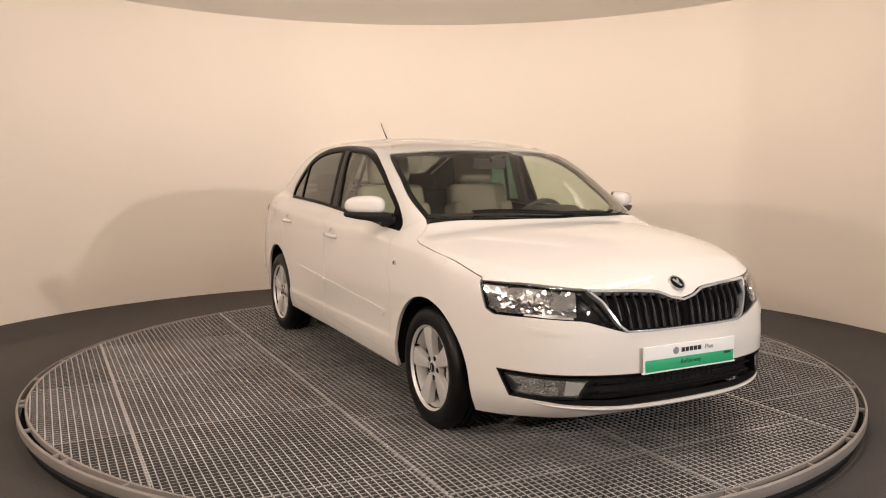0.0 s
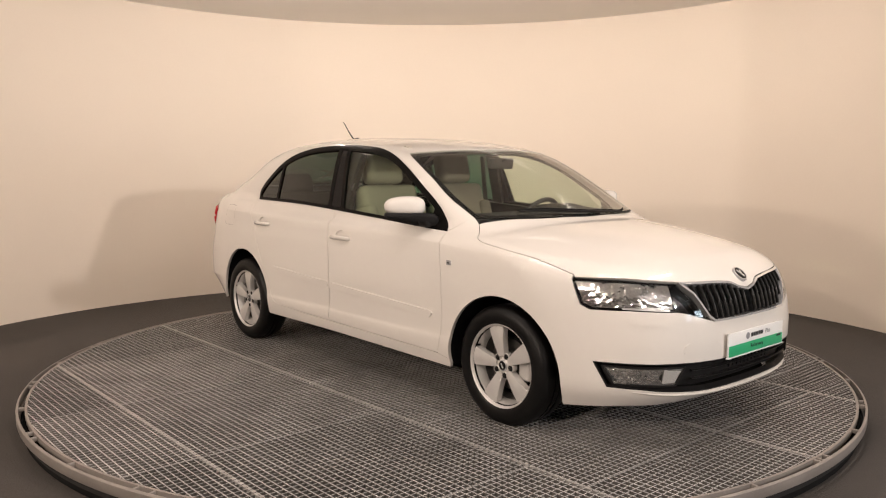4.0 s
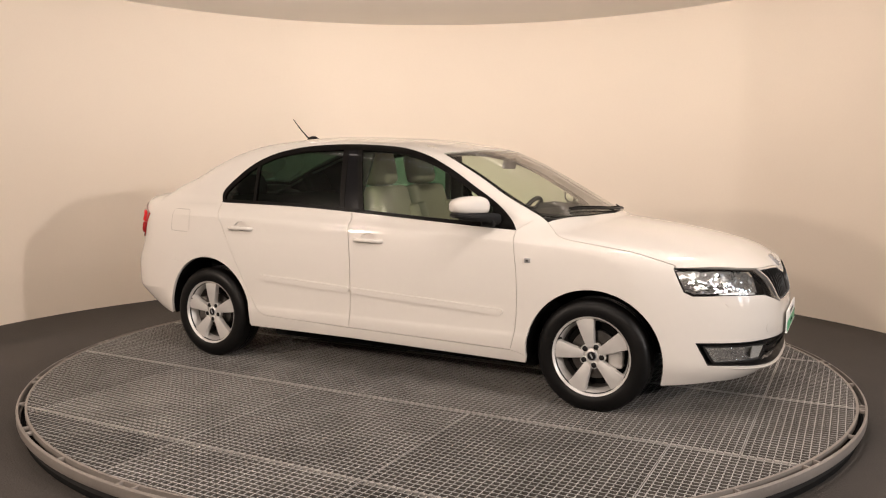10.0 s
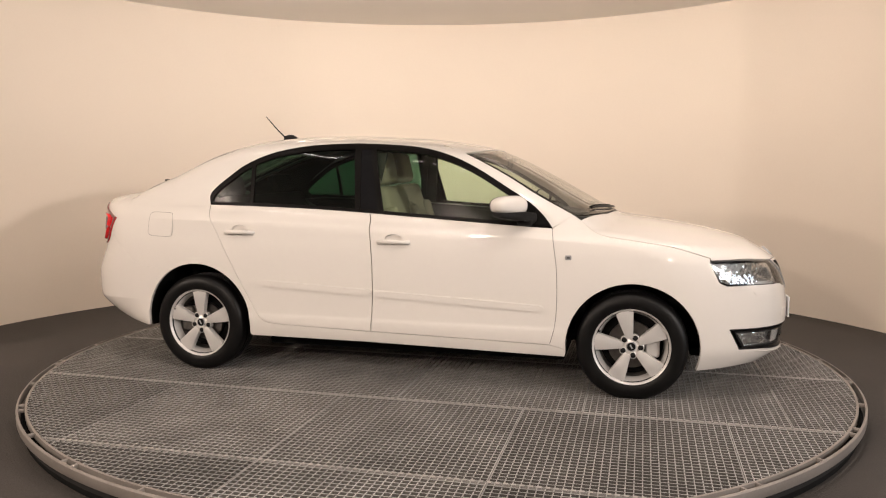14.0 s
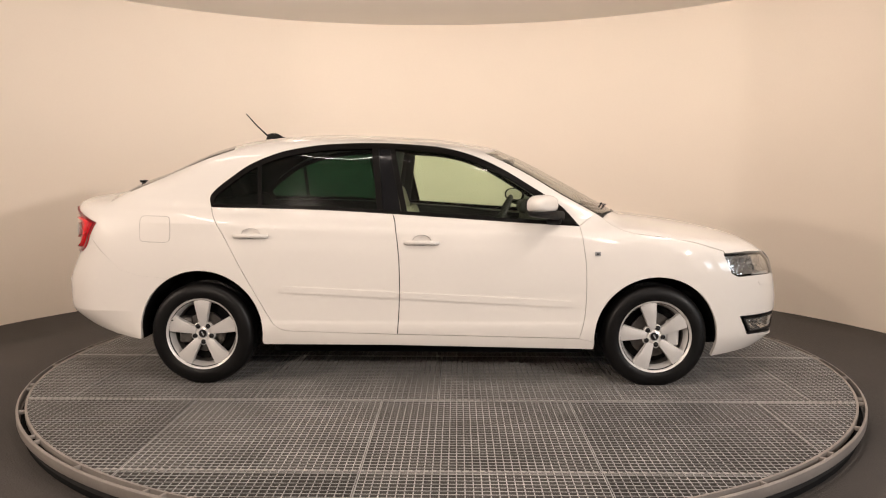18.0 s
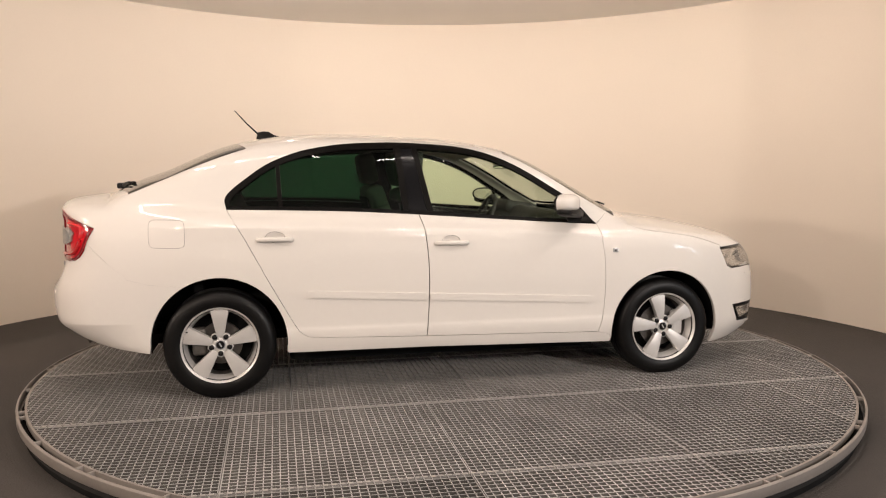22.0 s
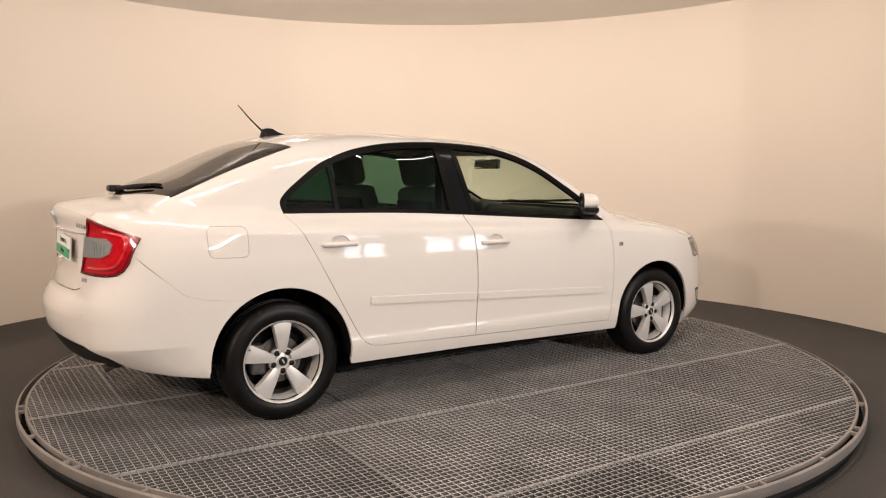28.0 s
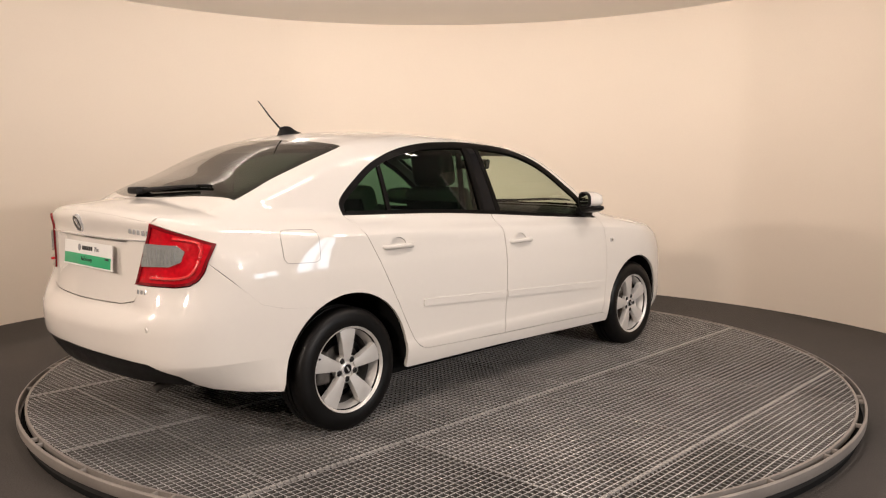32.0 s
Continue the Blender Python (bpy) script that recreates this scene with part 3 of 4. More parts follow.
P_QUARTER, P_REAR_A, P_REAR_B, P_FRONT_A = (-0.998, -0.978), (-0.975, -0.952), (-0.330, -0.288), (-0.200, -0.112)
big = [tuple(p) for p in inner]
for nm, a, b, mat, par in (("quarter_window", None, P_QUARTER, TINTED, car), ("rear_door_window", P_REAR_A, P_REAR_B, TINTED, rear_doors), ("front_door_window", P_FRONT_A, None, GLASS, front_doors)):
    poly = list(big)
    if a:
        p0, d = slant(*a)
        poly = cut(poly, p0, (-d[0], -d[1]))
    if b:
        p0, d = slant(*b)
        poly = cut(poly, p0, d)
    panel(nm, "side", poly, mat, par, "green tinted window glass" if mat is TINTED else "clear window glass", gap=0.0005, step=0.05, edge=0.004, out=-0.006, mirror=True)
for nm, a, b, mat, h in (("window_divider", P_QUARTER, P_REAR_A, TRIM, 0.002), ("door_window_strip", P_REAR_B, (-0.290, -0.254), TRIM, 0.003), ("pillar_cover", (-0.290, -0.254), (-0.230, -0.148), GLOSSBLACK, 0.0), ("door_window_strip", (-0.230, -0.148), P_FRONT_A, TRIM, 0.003)):
    poly = cut(list(big), slant(*a)[0], tuple(-k for k in slant(*a)[1]))
    poly = cut(poly, *slant(*b))
    panel(nm, "side", poly, mat, car, gap=0.0005, step=0.03, edge=0.012, out=h, mirror=True)
panel("mirror_triangle", "side", [(0.70, 0.932), (0.850, 0.922), (0.795, 0.992), (0.722, 1.052)], TRIM, front_doors, gap=0, step=0.03, edge=0.01, out=0.004, mirror=True)


# top panels; edges shared with the flank
def edge_on_top(line):
    p = onto("side", np.array(line))
    return [(q[0], q[1]) for q in p]


def both(right):
    """A closed outline from its right half, front to rear."""
    return list(right) + [(x, -y) for x, y in reversed(right)]


rail_t, back_t, pil_t = edge_on_top(RAIL), edge_on_top(BACKEDGE), edge_on_top(PILLAR)
HEAD = curve([(0.45, 0.0), (0.428, -0.236), (0.392, -0.45), (rail_t[0][0], rail_t[0][1])], 6)
BACKTOP = curve([(rail_t[-1][0], rail_t[-1][1]), (-1.195, -0.40), (-1.228, -0.2), (-1.235, 0.0)], 6)
panel("roof", "top", both([tuple(p) for p in HEAD[:-1]] + rail_t + [tuple(p) for p in BACKTOP[1:]]), WHITE, car, gap=0.0006, step=0.045)
BACKFOOT = curve([(back_t[-1][0], back_t[-1][1]), (-1.845, -0.40), (-1.905, -0.2), (-1.92, 0.0)], 6)
glass_b = both([tuple(p) for p in BACKTOP[::-1]] + back_t[1:] + [tuple(p) for p in BACKFOOT[1:]])
LIP_END = flat("rear", -2.10, 0.522, 1.016)[0]
LIP = [(s, 1.053 - 0.037 * (s / LIP_END) ** 2.2) for s in np.linspace(LIP_END, 0.0, 40)]
tailgate = panel("tailgate", "top", both([tuple(p) for p in BACKFOOT[::-1]] + DECKSIDE + [tuple(p[:2]) for p in onto("rear", np.array(LIP))]), WHITE, car, gap=0.0002)
panel("rear_window", "top", glass_b, BACKGLASS, tailgate, "dark tinted rear window glass", gap=0.001, step=0.05, edge=0.004)
panel("rear_window_frit", "top", glass_b, GLOSSBLACK, tailgate, holes=[inset(dense(glass_b, 0.02), 0.045)], gap=0.004, step=0.03, edge=0.002, out=-0.006)
COWL = curve([(0.985, -0.655), (1.047, -0.564), (1.126, -0.339), (1.160, -0.10), (1.167, 0.0)], 6)
screen = both([tuple(p) for p in HEAD] + pil_t[::-1][1:] + [tuple(p) for p in COWL])
panel("windscreen", "top", screen, SCREEN, car, "clear windscreen", gap=0.001, step=0.05, edge=0.004, out=-0.002)
panel("windscreen_frit", "top", screen, GLOSSBLACK, car, holes=[inset(dense(screen, 0.02), 0.030)], gap=0.003, step=0.03, edge=0.002, out=-0.008)
HOODBACK = curve([edge_on_top([(1.012, 0.956)])[0], (1.059, -0.57), (1.137, -0.345), (1.172, -0.10), (1.179, 0.0)], 6)
BEAK = [tuple(p[:2]) for p in onto("front", np.array(curve([(s, z + 0.001) for s, z in flats("front", [(2.123, 0.0, 0.682), (2.116, 0.062, 0.695), (2.096, 0.125, 0.720), (2.081, 0.247, 0.731), (2.025, 0.456, 0.740), (1.898, 0.639, 0.757), (1.797, 0.715, 0.756), (1.692, 0.771, 0.752)])], 6)))]
hood_side = [p for p in edge_on_top(HOODLINE)]
panel("cowl", "top", both([tuple(p) for p in COWL[::-1]] + [tuple(p) for p in HOODBACK]), BLACK, car, "black plastic scuttle below the windscreen", out=-0.012)
panel("bonnet", "top", both([tuple(p) for p in BEAK[:-1]] + hood_side + [tuple(p) for p in HOODBACK[1:]]), WHITE, car, gap=0.0028)

# front bumper with its openings
F = "front"
LOWTOP = [(1.801, 0.751, 0.394), (1.974, 0.656, 0.394), (2.102, 0.493, 0.396), (2.157, 0.25, 0.392), (2.165, 0.0, 0.392)]
LOWBOT = [(1.858, 0.720, 0.280), (1.989, 0.636, 0.275), (2.053, 0.568, 0.266), (2.135, 0.338, 0.250), (2.152, 0.0, 0.246)]
GRILLE = [(2.030, 0.450, 0.737), (2.081, 0.247, 0.730), (2.096, 0.125, 0.719), (2.116, 0.062, 0.694), (2.123, 0.0, 0.681)]
GRILLE_B = [(2.075, 0.405, 0.690), (2.130, 0.350, 0.590), (2.143, 0.315, 0.566), (2.152, 0.15, 0.563), (2.154, 0.0, 0.563)]
LAMP_T = [(1.691, 0.771, 0.752), (1.797, 0.715, 0.756), (1.898, 0.639, 0.757), (2.022, 0.462, 0.742)]
LAMP_B = [(2.128, 0.362, 0.578), (2.09, 0.474, 0.610), (2.073, 0.51, 0.617), (1.941, 0.666, 0.624), (1.785, 0.757, 0.622), (1.742, 0.771, 0.642)]


def sym(right):
    """A closed outline in arc coordinates from its right half, middle to middle."""
    r = [tuple(p) for p in right]
    return r + [(-s, z) for s, z in reversed(r)]


low_hole = sym(list(flats(F, LOWTOP[::-1])) + list(flats(F, LOWBOT)))
bump = (flats(F, [(2.154, 0, 0.561), (2.152, 0.15, 0.561), (2.143, 0.318, 0.564), (2.128, 0.362, 0.576)] + LAMP_B[1:-1])
        + border("side", F, [(1.742 - 0.0082 * k, 0.642 - 0.0082 * k) for k in range(10)] + [(1.66, 0.56)] + arch(*ARCH_F, 36, -8, 10))
        + flats(F, [(1.650, 0.768, 0.162), (1.777, 0.726, 0.172), (1.934, 0.655, 0.187), (2.04, 0.556, 0.190), (2.099, 0.427, 0.203), (2.142, 0.0, 0.224)]))
bumper = panel("front_bumper", F, sym(bump), WHITE, car, holes=[low_hole], gap=0.0)
intake = panel("lower_intake", F, low_hole, BLACK, bumper, "black plastic lower air intake", gap=-0.004, out=-0.050, step=0.04, edge=0.0)
panel("intake_lip", F, low_hole, BLACK, bumper, holes=[inset(dense(low_hole, 0.02), 0.006)], gap=0, out=-0.002, step=0.03, edge=0.03)
for z in (0.355, 0.318):
    n = 26
    arc = np.linspace(-0.40, 0.40, n)
    pts = onto(F, np.stack([arc, np.full(n, z)], 1)) + np.array((-0.022, 0, 0))
    part("intake_blade", tube([tuple(p) for p in pts], 0.010, 8, flat=0.45), BLACK, intake)
for k in range(-5, 6):
    pts = onto(F, np.array([(k * 0.032, 0.372), (k * 0.032, 0.335)])) + np.array((-0.024, 0, 0))
    part("intake_rib", tube([tuple(p) for p in pts], 0.004, 6), BLACK, intake)


def bowl(depth, rib):
    """A reflector dished by depth, with stepped upright ribs."""
    def f(q):
        c, h = q.mean(0), (q.max(0) - q.min(0)) / 2
        r2 = ((q[:, 0] - c[0]) / h[0]) ** 2 + ((q[:, 1] - c[1]) / h[1]) ** 2
        return -depth * np.clip(1 - r2, 0, 1) + rib * np.sign(np.sin((q[:, 0] - c[0]) * 260)) * np.clip(1.2 - r2, 0, 1)
    return f


fog_poly = flats(F, [(1.844, 0.732, 0.372), (2.105, 0.485, 0.371), (2.085, 0.520, 0.295), (1.888, 0.706, 0.295)])
fog = panel("fog_lamp", F, fog_poly, REFLECT, (bumper, bumper), "clear rectangular fog lamp", gap=0.002, out=-0.014, step=0.012, edge=0.01, mirror=True, sink=lambda q: bowl(0.034, 0.0030)(q) + 0.004 * np.sign(np.sin(q[:, 1] * 210)))
panel("fog_lens", F, fog_poly, LENS_CLEAR, fog, gap=0.001, out=-0.005, step=0.04, edge=0.015, mirror=True)
panel("fog_frame", F, inset(dense(fog_poly, 0.02), -0.008), BLACK, fog, holes=[inset(dense(fog_poly, 0.02), 0.002)], gap=0, out=-0.006, step=0.02, edge=0.04, mirror=True)
fog_in = flats(F, [(2.045, 0.560, 0.366), (2.100, 0.490, 0.366), (2.082, 0.523, 0.301), (2.040, 0.566, 0.301)])
panel("fog_side", F, fog_in, ALLOY, fog, "plain grey inner third of the lamp", gap=0.001, out=-0.014, step=0.03, edge=0.006, mirror=True)
fogc = onto(F, np.array([np.mean(np.array(fog_poly), 0)]))[0]
twin("fog_bulb", lambda: lathe([(0.001, 0.012), (0.010, 0.008), (0.012, -0.01), (0.001, -0.012)], 16, pose(fogc[0] - 0.035, fogc[1], fogc[2], 0, 90, 0)), LENS_CLEAR, fog)

lip_arc = np.linspace(-1, 1, 60)
lip_pts = onto(F, np.stack([lip_arc * 0.74, 0.236 + 0.034 * np.abs(lip_arc) ** 3], 1))
part("front_lip", tube([tuple(p + n * (0.002 - 0.022 * k * k)) for p, n, k in zip(lip_pts, normals(lip_pts), lip_arc)], 0.016, 10, flat=0.5), WHITE, bumper, "thin white lip under the intake", 60)

# grille
g_poly = sym(flats(F, GRILLE[::-1]) + flats(F, GRILLE_B))
grille = panel("grille", F, inset(dense(g_poly, 0.01), -0.002), CHROME, car, "chrome framed grille with black upright slats", holes=[inset(dense(g_poly, 0.01), 0.0065)], gap=0, out=0.004, step=0.015, edge=0.03)
panel("grille_back", F, g_poly, DARK, grille, gap=0.002, out=-0.055, step=0.05, edge=0)
gin = inset(dense(g_poly, 0.01), 0.012)
for k in range(-10, 11):
    if k == 0:
        continue
    s = k * 0.0425
    col = np.stack([np.full(200, s * 0.96), np.linspace(0.56, 0.74, 200)], 1)
    zs = col[inside(gin, col)][:, 1]
    if len(zs) > 8:
        zz = np.linspace(zs[0], zs[-1], 8)
        pts = onto(F, np.stack([s * (0.90 + 0.10 * (zz - 0.56) / 0.18), zz], 1)) + np.array((-0.012, 0, 0))
        part("slat", tube([tuple(p) for p in pts], 0.0065, 8, flat=1.8), BLACK, grille)
        part("slat_edge", tube([tuple(p + np.array((0.0105, 0, 0))) for p in pts], 0.0020, 5), SLATEDGE, grille)

# headlights
lamp_poly = flats(F, LAMP_T + LAMP_B)
lamps = panel("headlight", F, lamp_poly, BLACK, (car, car), "clear headlight with chrome reflectors", gap=0.002, out=-0.075, step=0.03, edge=0.0, mirror=True)
panel("headlight_lens", F, lamp_poly, LENS_CLEAR, lamps, gap=0.0015, out=0.0, step=0.03, edge=0.012, mirror=True)
panel("headlight_frame", F, lamp_poly, GLOSSBLACK, lamps, holes=[inset(dense(lamp_poly, 0.015), 0.005)], gap=0.003, out=-0.008, step=0.02, edge=0.03, mirror=True)
outer_r = flats(F, [(1.705, 0.766, 0.745), (1.797, 0.715, 0.749), (1.905, 0.632, 0.748), (1.938, 0.664, 0.636), (1.795, 0.752, 0.632), (1.752, 0.767, 0.650)])
inner_r = flats(F, [(1.885, 0.650, 0.748), (1.96, 0.56, 0.744), (2.005, 0.49, 0.735), (2.062, 0.52, 0.632), (1.92, 0.675, 0.638)])
low_r = flats(F, [(1.905, 0.69, 0.645), (2.05, 0.535, 0.640), (2.06, 0.53, 0.622), (1.91, 0.69, 0.628)])


panel("outer_reflector", F, outer_r, REFLECT, lamps, gap=0.001, out=-0.016, step=0.0085, edge=0.02, mirror=True, sink=bowl(0.030, 0.0022))
panel("main_reflector", F, inner_r, REFLECT, lamps, gap=0.001, out=-0.014, step=0.0085, edge=0.02, mirror=True, sink=bowl(0.040, 0.0016))
panel("lamp_strip", F, low_r, ALLOY, lamps, gap=0.001, out=-0.016, step=0.02, edge=0.01, mirror=True)
for nm, q, rad in (("main_bulb", np.mean(np.array(inner_r), 0), 0.016), ("side_bulb", np.mean(np.array(outer_r), 0), 0.012)):
    c = onto(F, np.array([q]))[0]
    twin(nm, lambda c=c, rad=rad: lathe([(0.001, rad * 1.3), (rad * 0.7, rad), (rad, 0), (rad, -rad * 2), (0.001, -rad * 2.1)], 20, pose(c[0] - 0.045, c[1] + 0.02, c[2], 0, 90, -35)), LENS_CLEAR, lamps)


def badge(x, a, z, dom, parent, rad):
    p = onto(dom, np.array([flat(dom, x, a, z)]))
    n = normals(p)[0]
    m = Matrix.Translation(Vector(p[0])) @ Vector(n).to_track_quat("Z", "Y").to_matrix().to_4x4()
    b = part("badge", lathe([(0.001, 0.006), (rad * 0.80, 0.006), (rad * 0.84, 0.009), (rad * 0.94, 0.009), (rad, 0.005), (rad, -0.006)], 40, m), CHROME, parent, "round chrome badge with a black field")
    part("badge_field", lathe([(0.001, 0.0072), (rad * 0.79, 0.0072), (rad * 0.79, 0.004)], 40, m), GLOSSBLACK, b)
    part("badge_mark", box(rad * 0.28, rad * 1.15, 0.003, m=m @ pose(0.0, 0.0, 0.0080, 0, 0, 35), bevel=0.001), CHROME, b)
    part("badge_mark", box(rad * 0.22, rad * 0.8, 0.003, m=m @ pose(rad * 0.18, rad * 0.1, 0.0080, 0, 0, -15), bevel=0.001), CHROME, b)
    return b


badge(2.078, 0.0, 0.742, "top", car, 0.041)

# rear: lamps, tailgate face, bumper
B = "rear"
TAIL = [(-2.10, 0.522, 1.016), (-2.02, 0.655, 0.968), (-1.932, 0.731, 0.929), (-1.965, 0.722, 0.850), (-1.983, 0.721, 0.812), (-2.010, 0.714, 0.779), (-2.045, 0.698, 0.758), (-2.09, 0.655, 0.750), (-2.19, 0.455, 0.750)]
tail_poly = flats(B, TAIL)
tails = panel("tail_light", B, tail_poly, REDLENS, (car, car), "red wraparound tail light with clear reversing lens", gap=0.002, step=0.02, edge=0.02, out=0.003, mirror=True, sink=lambda q: 0.005 * np.clip(1 - ((q[:, 0] - 0.72) / 0.2) ** 2, 0, 1) * np.clip(1 - ((q[:, 1] - 0.88) / 0.14) ** 2, 0, 1))
rev = flats(B, [(-2.155, 0.520, 0.930), (-2.08, 0.655, 0.924), (-2.055, 0.680, 0.900), (-2.07, 0.672, 0.856), (-2.11, 0.640, 0.836), (-2.175, 0.500, 0.832)])
panel("reversing_lens", B, rev, CLEARWHITE, tails, "ribbed clear reversing lamp", gap=0, step=0.012, edge=0.01, out=0.014, mirror=True, sink=lambda q: 0.0012 * np.sign(np.sin(q[:, 0] * 500)))
for k in range(9):
    line = onto(B, np.array([(rev[0][0] + 0.012 + k * 0.0145, z) for z in np.linspace(0.842 + 0.002 * max(k - 4, 0), 0.912 - 0.004 * max(k - 4, 0), 5)]))
    twin("lens_rib", lambda line=line: tube([tuple(p) for p in line + normals(line) * 0.0145], 0.0032, 6), CHROME, tails)
panel("reversing_cover", B, rev, LENS_CLEAR, tails, gap=-0.001, step=0.03, edge=0.01, out=0.018, mirror=True)
panel("lamp_border", B, tail_poly, REDDARK, tails, holes=[inset(dense(tail_poly, 0.015), 0.013)], gap=0.002, step=0.02, edge=0.014, out=0.0095, mirror=True)
RIDGE = [(-2.03, 0.60, 0.952), (-1.985, 0.69, 0.930), (-2.00, 0.705, 0.86), (-2.04, 0.69, 0.80), (-2.10, 0.64, 0.785), (-2.18, 0.57, 0.785)]
twin("lamp_ridge", lambda: tube([tuple(p + n * 0.007) for p, n in ((lambda q: zip(q, normals(q)))(onto(B, np.array(curve(flats(B, RIDGE), 5)))))], 0.017, 10, flat=0.45), REDBAND, tails, "lighter red band curving round the reversing lens")
face = LIP[::-1] + flats(B, [(-2.15, 0.490, 0.88), (-2.19, 0.455, 0.750), (-2.195, 0.470, 0.715), (-2.20, 0.45, 0.680), (-2.20, 0.36, 0.664), (-2.20, 0.0, 0.660)])


def plate_bay(q):
    """The shallow recess round the rear plate."""
    e = np.clip((0.375 - np.abs(q[:, 0])) / 0.05, 0, 1) * np.clip((q[:, 1] - 0.735) / 0.04, 0, 1) * np.clip((0.945 - q[:, 1]) / 0.022, 0, 1)
    return -0.036 * e * e * (3 - 2 * e)


tail_face = panel("tailgate_face", B, sym(face), WHITE, tailgate, step=0.02, gap=0.0004, sink=plate_bay)
cs = np.linspace(-0.47, 0.47, 30)
part("chrome_strip", tube([tuple(p) for p in onto(B, np.stack([cs, 0.942 - 0.02 * cs * cs], 1))], 0.008, 8, flat=0.5), CHROME, tail_face, "thin chrome strip over the plate")
REARFOOT = [(-1.662, 0.803, 0.258), (-1.83, 0.76, 0.276), (-1.98, 0.728, 0.304), (-2.055, 0.716, 0.328), (-2.125, 0.69, 0.380), (-2.17, 0.56, 0.428), (-2.225, 0.30, 0.444), (-2.25, 0.0, 0.452)]
bump_r = (flats(B, [(-2.20, 0, 0.657), (-2.20, 0.36, 0.661), (-2.20, 0.45, 0.677), (-2.195, 0.470, 0.712), (-2.19, 0.455, 0.748), (-2.09, 0.655, 0.748), (-2.045, 0.698, 0.756), (-2.010, 0.714, 0.777), (-1.983, 0.721, 0.810), (-1.965, 0.722, 0.850)])
          + border("side", B, [(-1.86, 0.745), (-1.765, 0.660), (-1.66, 0.632)] + arch(*ARCH_R, 120, 182, 8))
          + flats(B, REARFOOT))
bumper_r = panel("rear_bumper", B, sym(bump_r), WHITE, car, gap=0.0006)
val = flats(B, REARFOOT[:2:-1] + [(-2.10, 0.68, 0.318), (-2.17, 0.56, 0.322), (-2.20, 0.356, 0.328), (-2.22, 0.0, 0.335)])
panel("rear_valance", B, sym(val), BLACK, bumper_r, "black plastic lower rear valance", out=-0.006)
for s in (-1, 1):
    pc = onto(B, np.array([(s * 0.50, 0.575)]))[0]
    part("parking_sensor", lathe([(0.001, 0.001), (0.010, 0.001), (0.011, -0.004)], 20, Matrix.Translation(Vector(pc)) @ pose(0, 0, 0, 0, -90, 0)), WHITE, bumper_r)
badge(-2.19, 0.0, 0.996, B, tail_face, 0.044)
for k in range(5):
    p = onto(B, np.array([(0.385 + k * 0.024, 0.978 - 0.002 * k)]))[0]
    part("model_letter", box(0.006, 0.019, 0.021, (p[0] - 0.002, p[1], p[2]), 0.002), CHROME, tail_face)
for k in range(3):
    p = onto(B, np.array([(0.425 + k * 0.020, 0.722)]))[0]
    part("engine_letter", box(0.006, 0.014, 0.019, (p[0] - 0.002, p[1], p[2]), 0.002), CHROME, tail_face)

# number plate boards with lettering


def lettering(text, size, mat, m, parent, label=""):
    cu = bpy.data.curves.new("lettering", "FONT")
    cu.body, cu.size, cu.extrude, cu.align_x, cu.align_y = text, size, 0.0006, "CENTER", "CENTER"
    tmp = new("tmp", cu)
    me = bpy.data.meshes.new_from_object(tmp.evaluated_get(bpy.context.evaluated_depsgraph_get()))
    bpy.data.objects.remove(tmp)
    me.materials.clear()
    me.materials.append(mat)
    me.transform(m)
    ob = new("lettering", me)
    ob.parent = parent
    return ob


def plate(m, parent):
    """A board in its local x (across) and y (up) plane."""
    b = part("plate", box(0.520, 0.112, 0.008, m=m, bevel=0.003), PLATE, parent, "white dealer plate with a green lower band")
    part("green_band", box(0.506, 0.050, 0.003, m=m @ pose(0, -0.027, 0.0042), bevel=0.001), GREEN, b)
    part("plate_edge", box(0.530, 0.006, 0.012, m=m @ pose(0, -0.056, 0), bevel=0.002), PLATE, b)
    part("logo_disc", lathe([(0.001, 0.0055), (0.014, 0.0055), (0.016, 0.0052), (0.016, 0.004)], 24, m @ pose(-0.085, 0.027, 0)), INKGREY, b)
    for k in range(5):
        part("brand_bar", box(0.019, 0.019, 0.002, m=m @ pose(-0.045 + 0.0235 * k, 0.027, 0.0045), bevel=0.0006), INK, b)
    lettering("Plus", 0.030, INKGREY, m @ pose(0.105, 0.027, 0.0048), b)
    lettering("Ro\u010dn\u00ed vozy", 0.026, INK, m @ pose(0.0, -0.024, 0.0064), b)
    part("small_bar", box(0.040, 0.010, 0.002, m=m @ pose(0.215, -0.010, 0.0056), bevel=0.0006), INK, b)
    return b


plate(Matrix(((0, 0, 1, 2.173), (1, 0, 0, 0), (0, 1, 0, 0.447), (0, 0, 0, 1))), bumper)
plate(Matrix(((0, 0, -1, -2.166), (-1, 0, 0, 0), (0, 1, 0, 0.850), (0, 0, 0, 1))) @ pose(0, 0, 0, -4, 0, 0), tail_face)

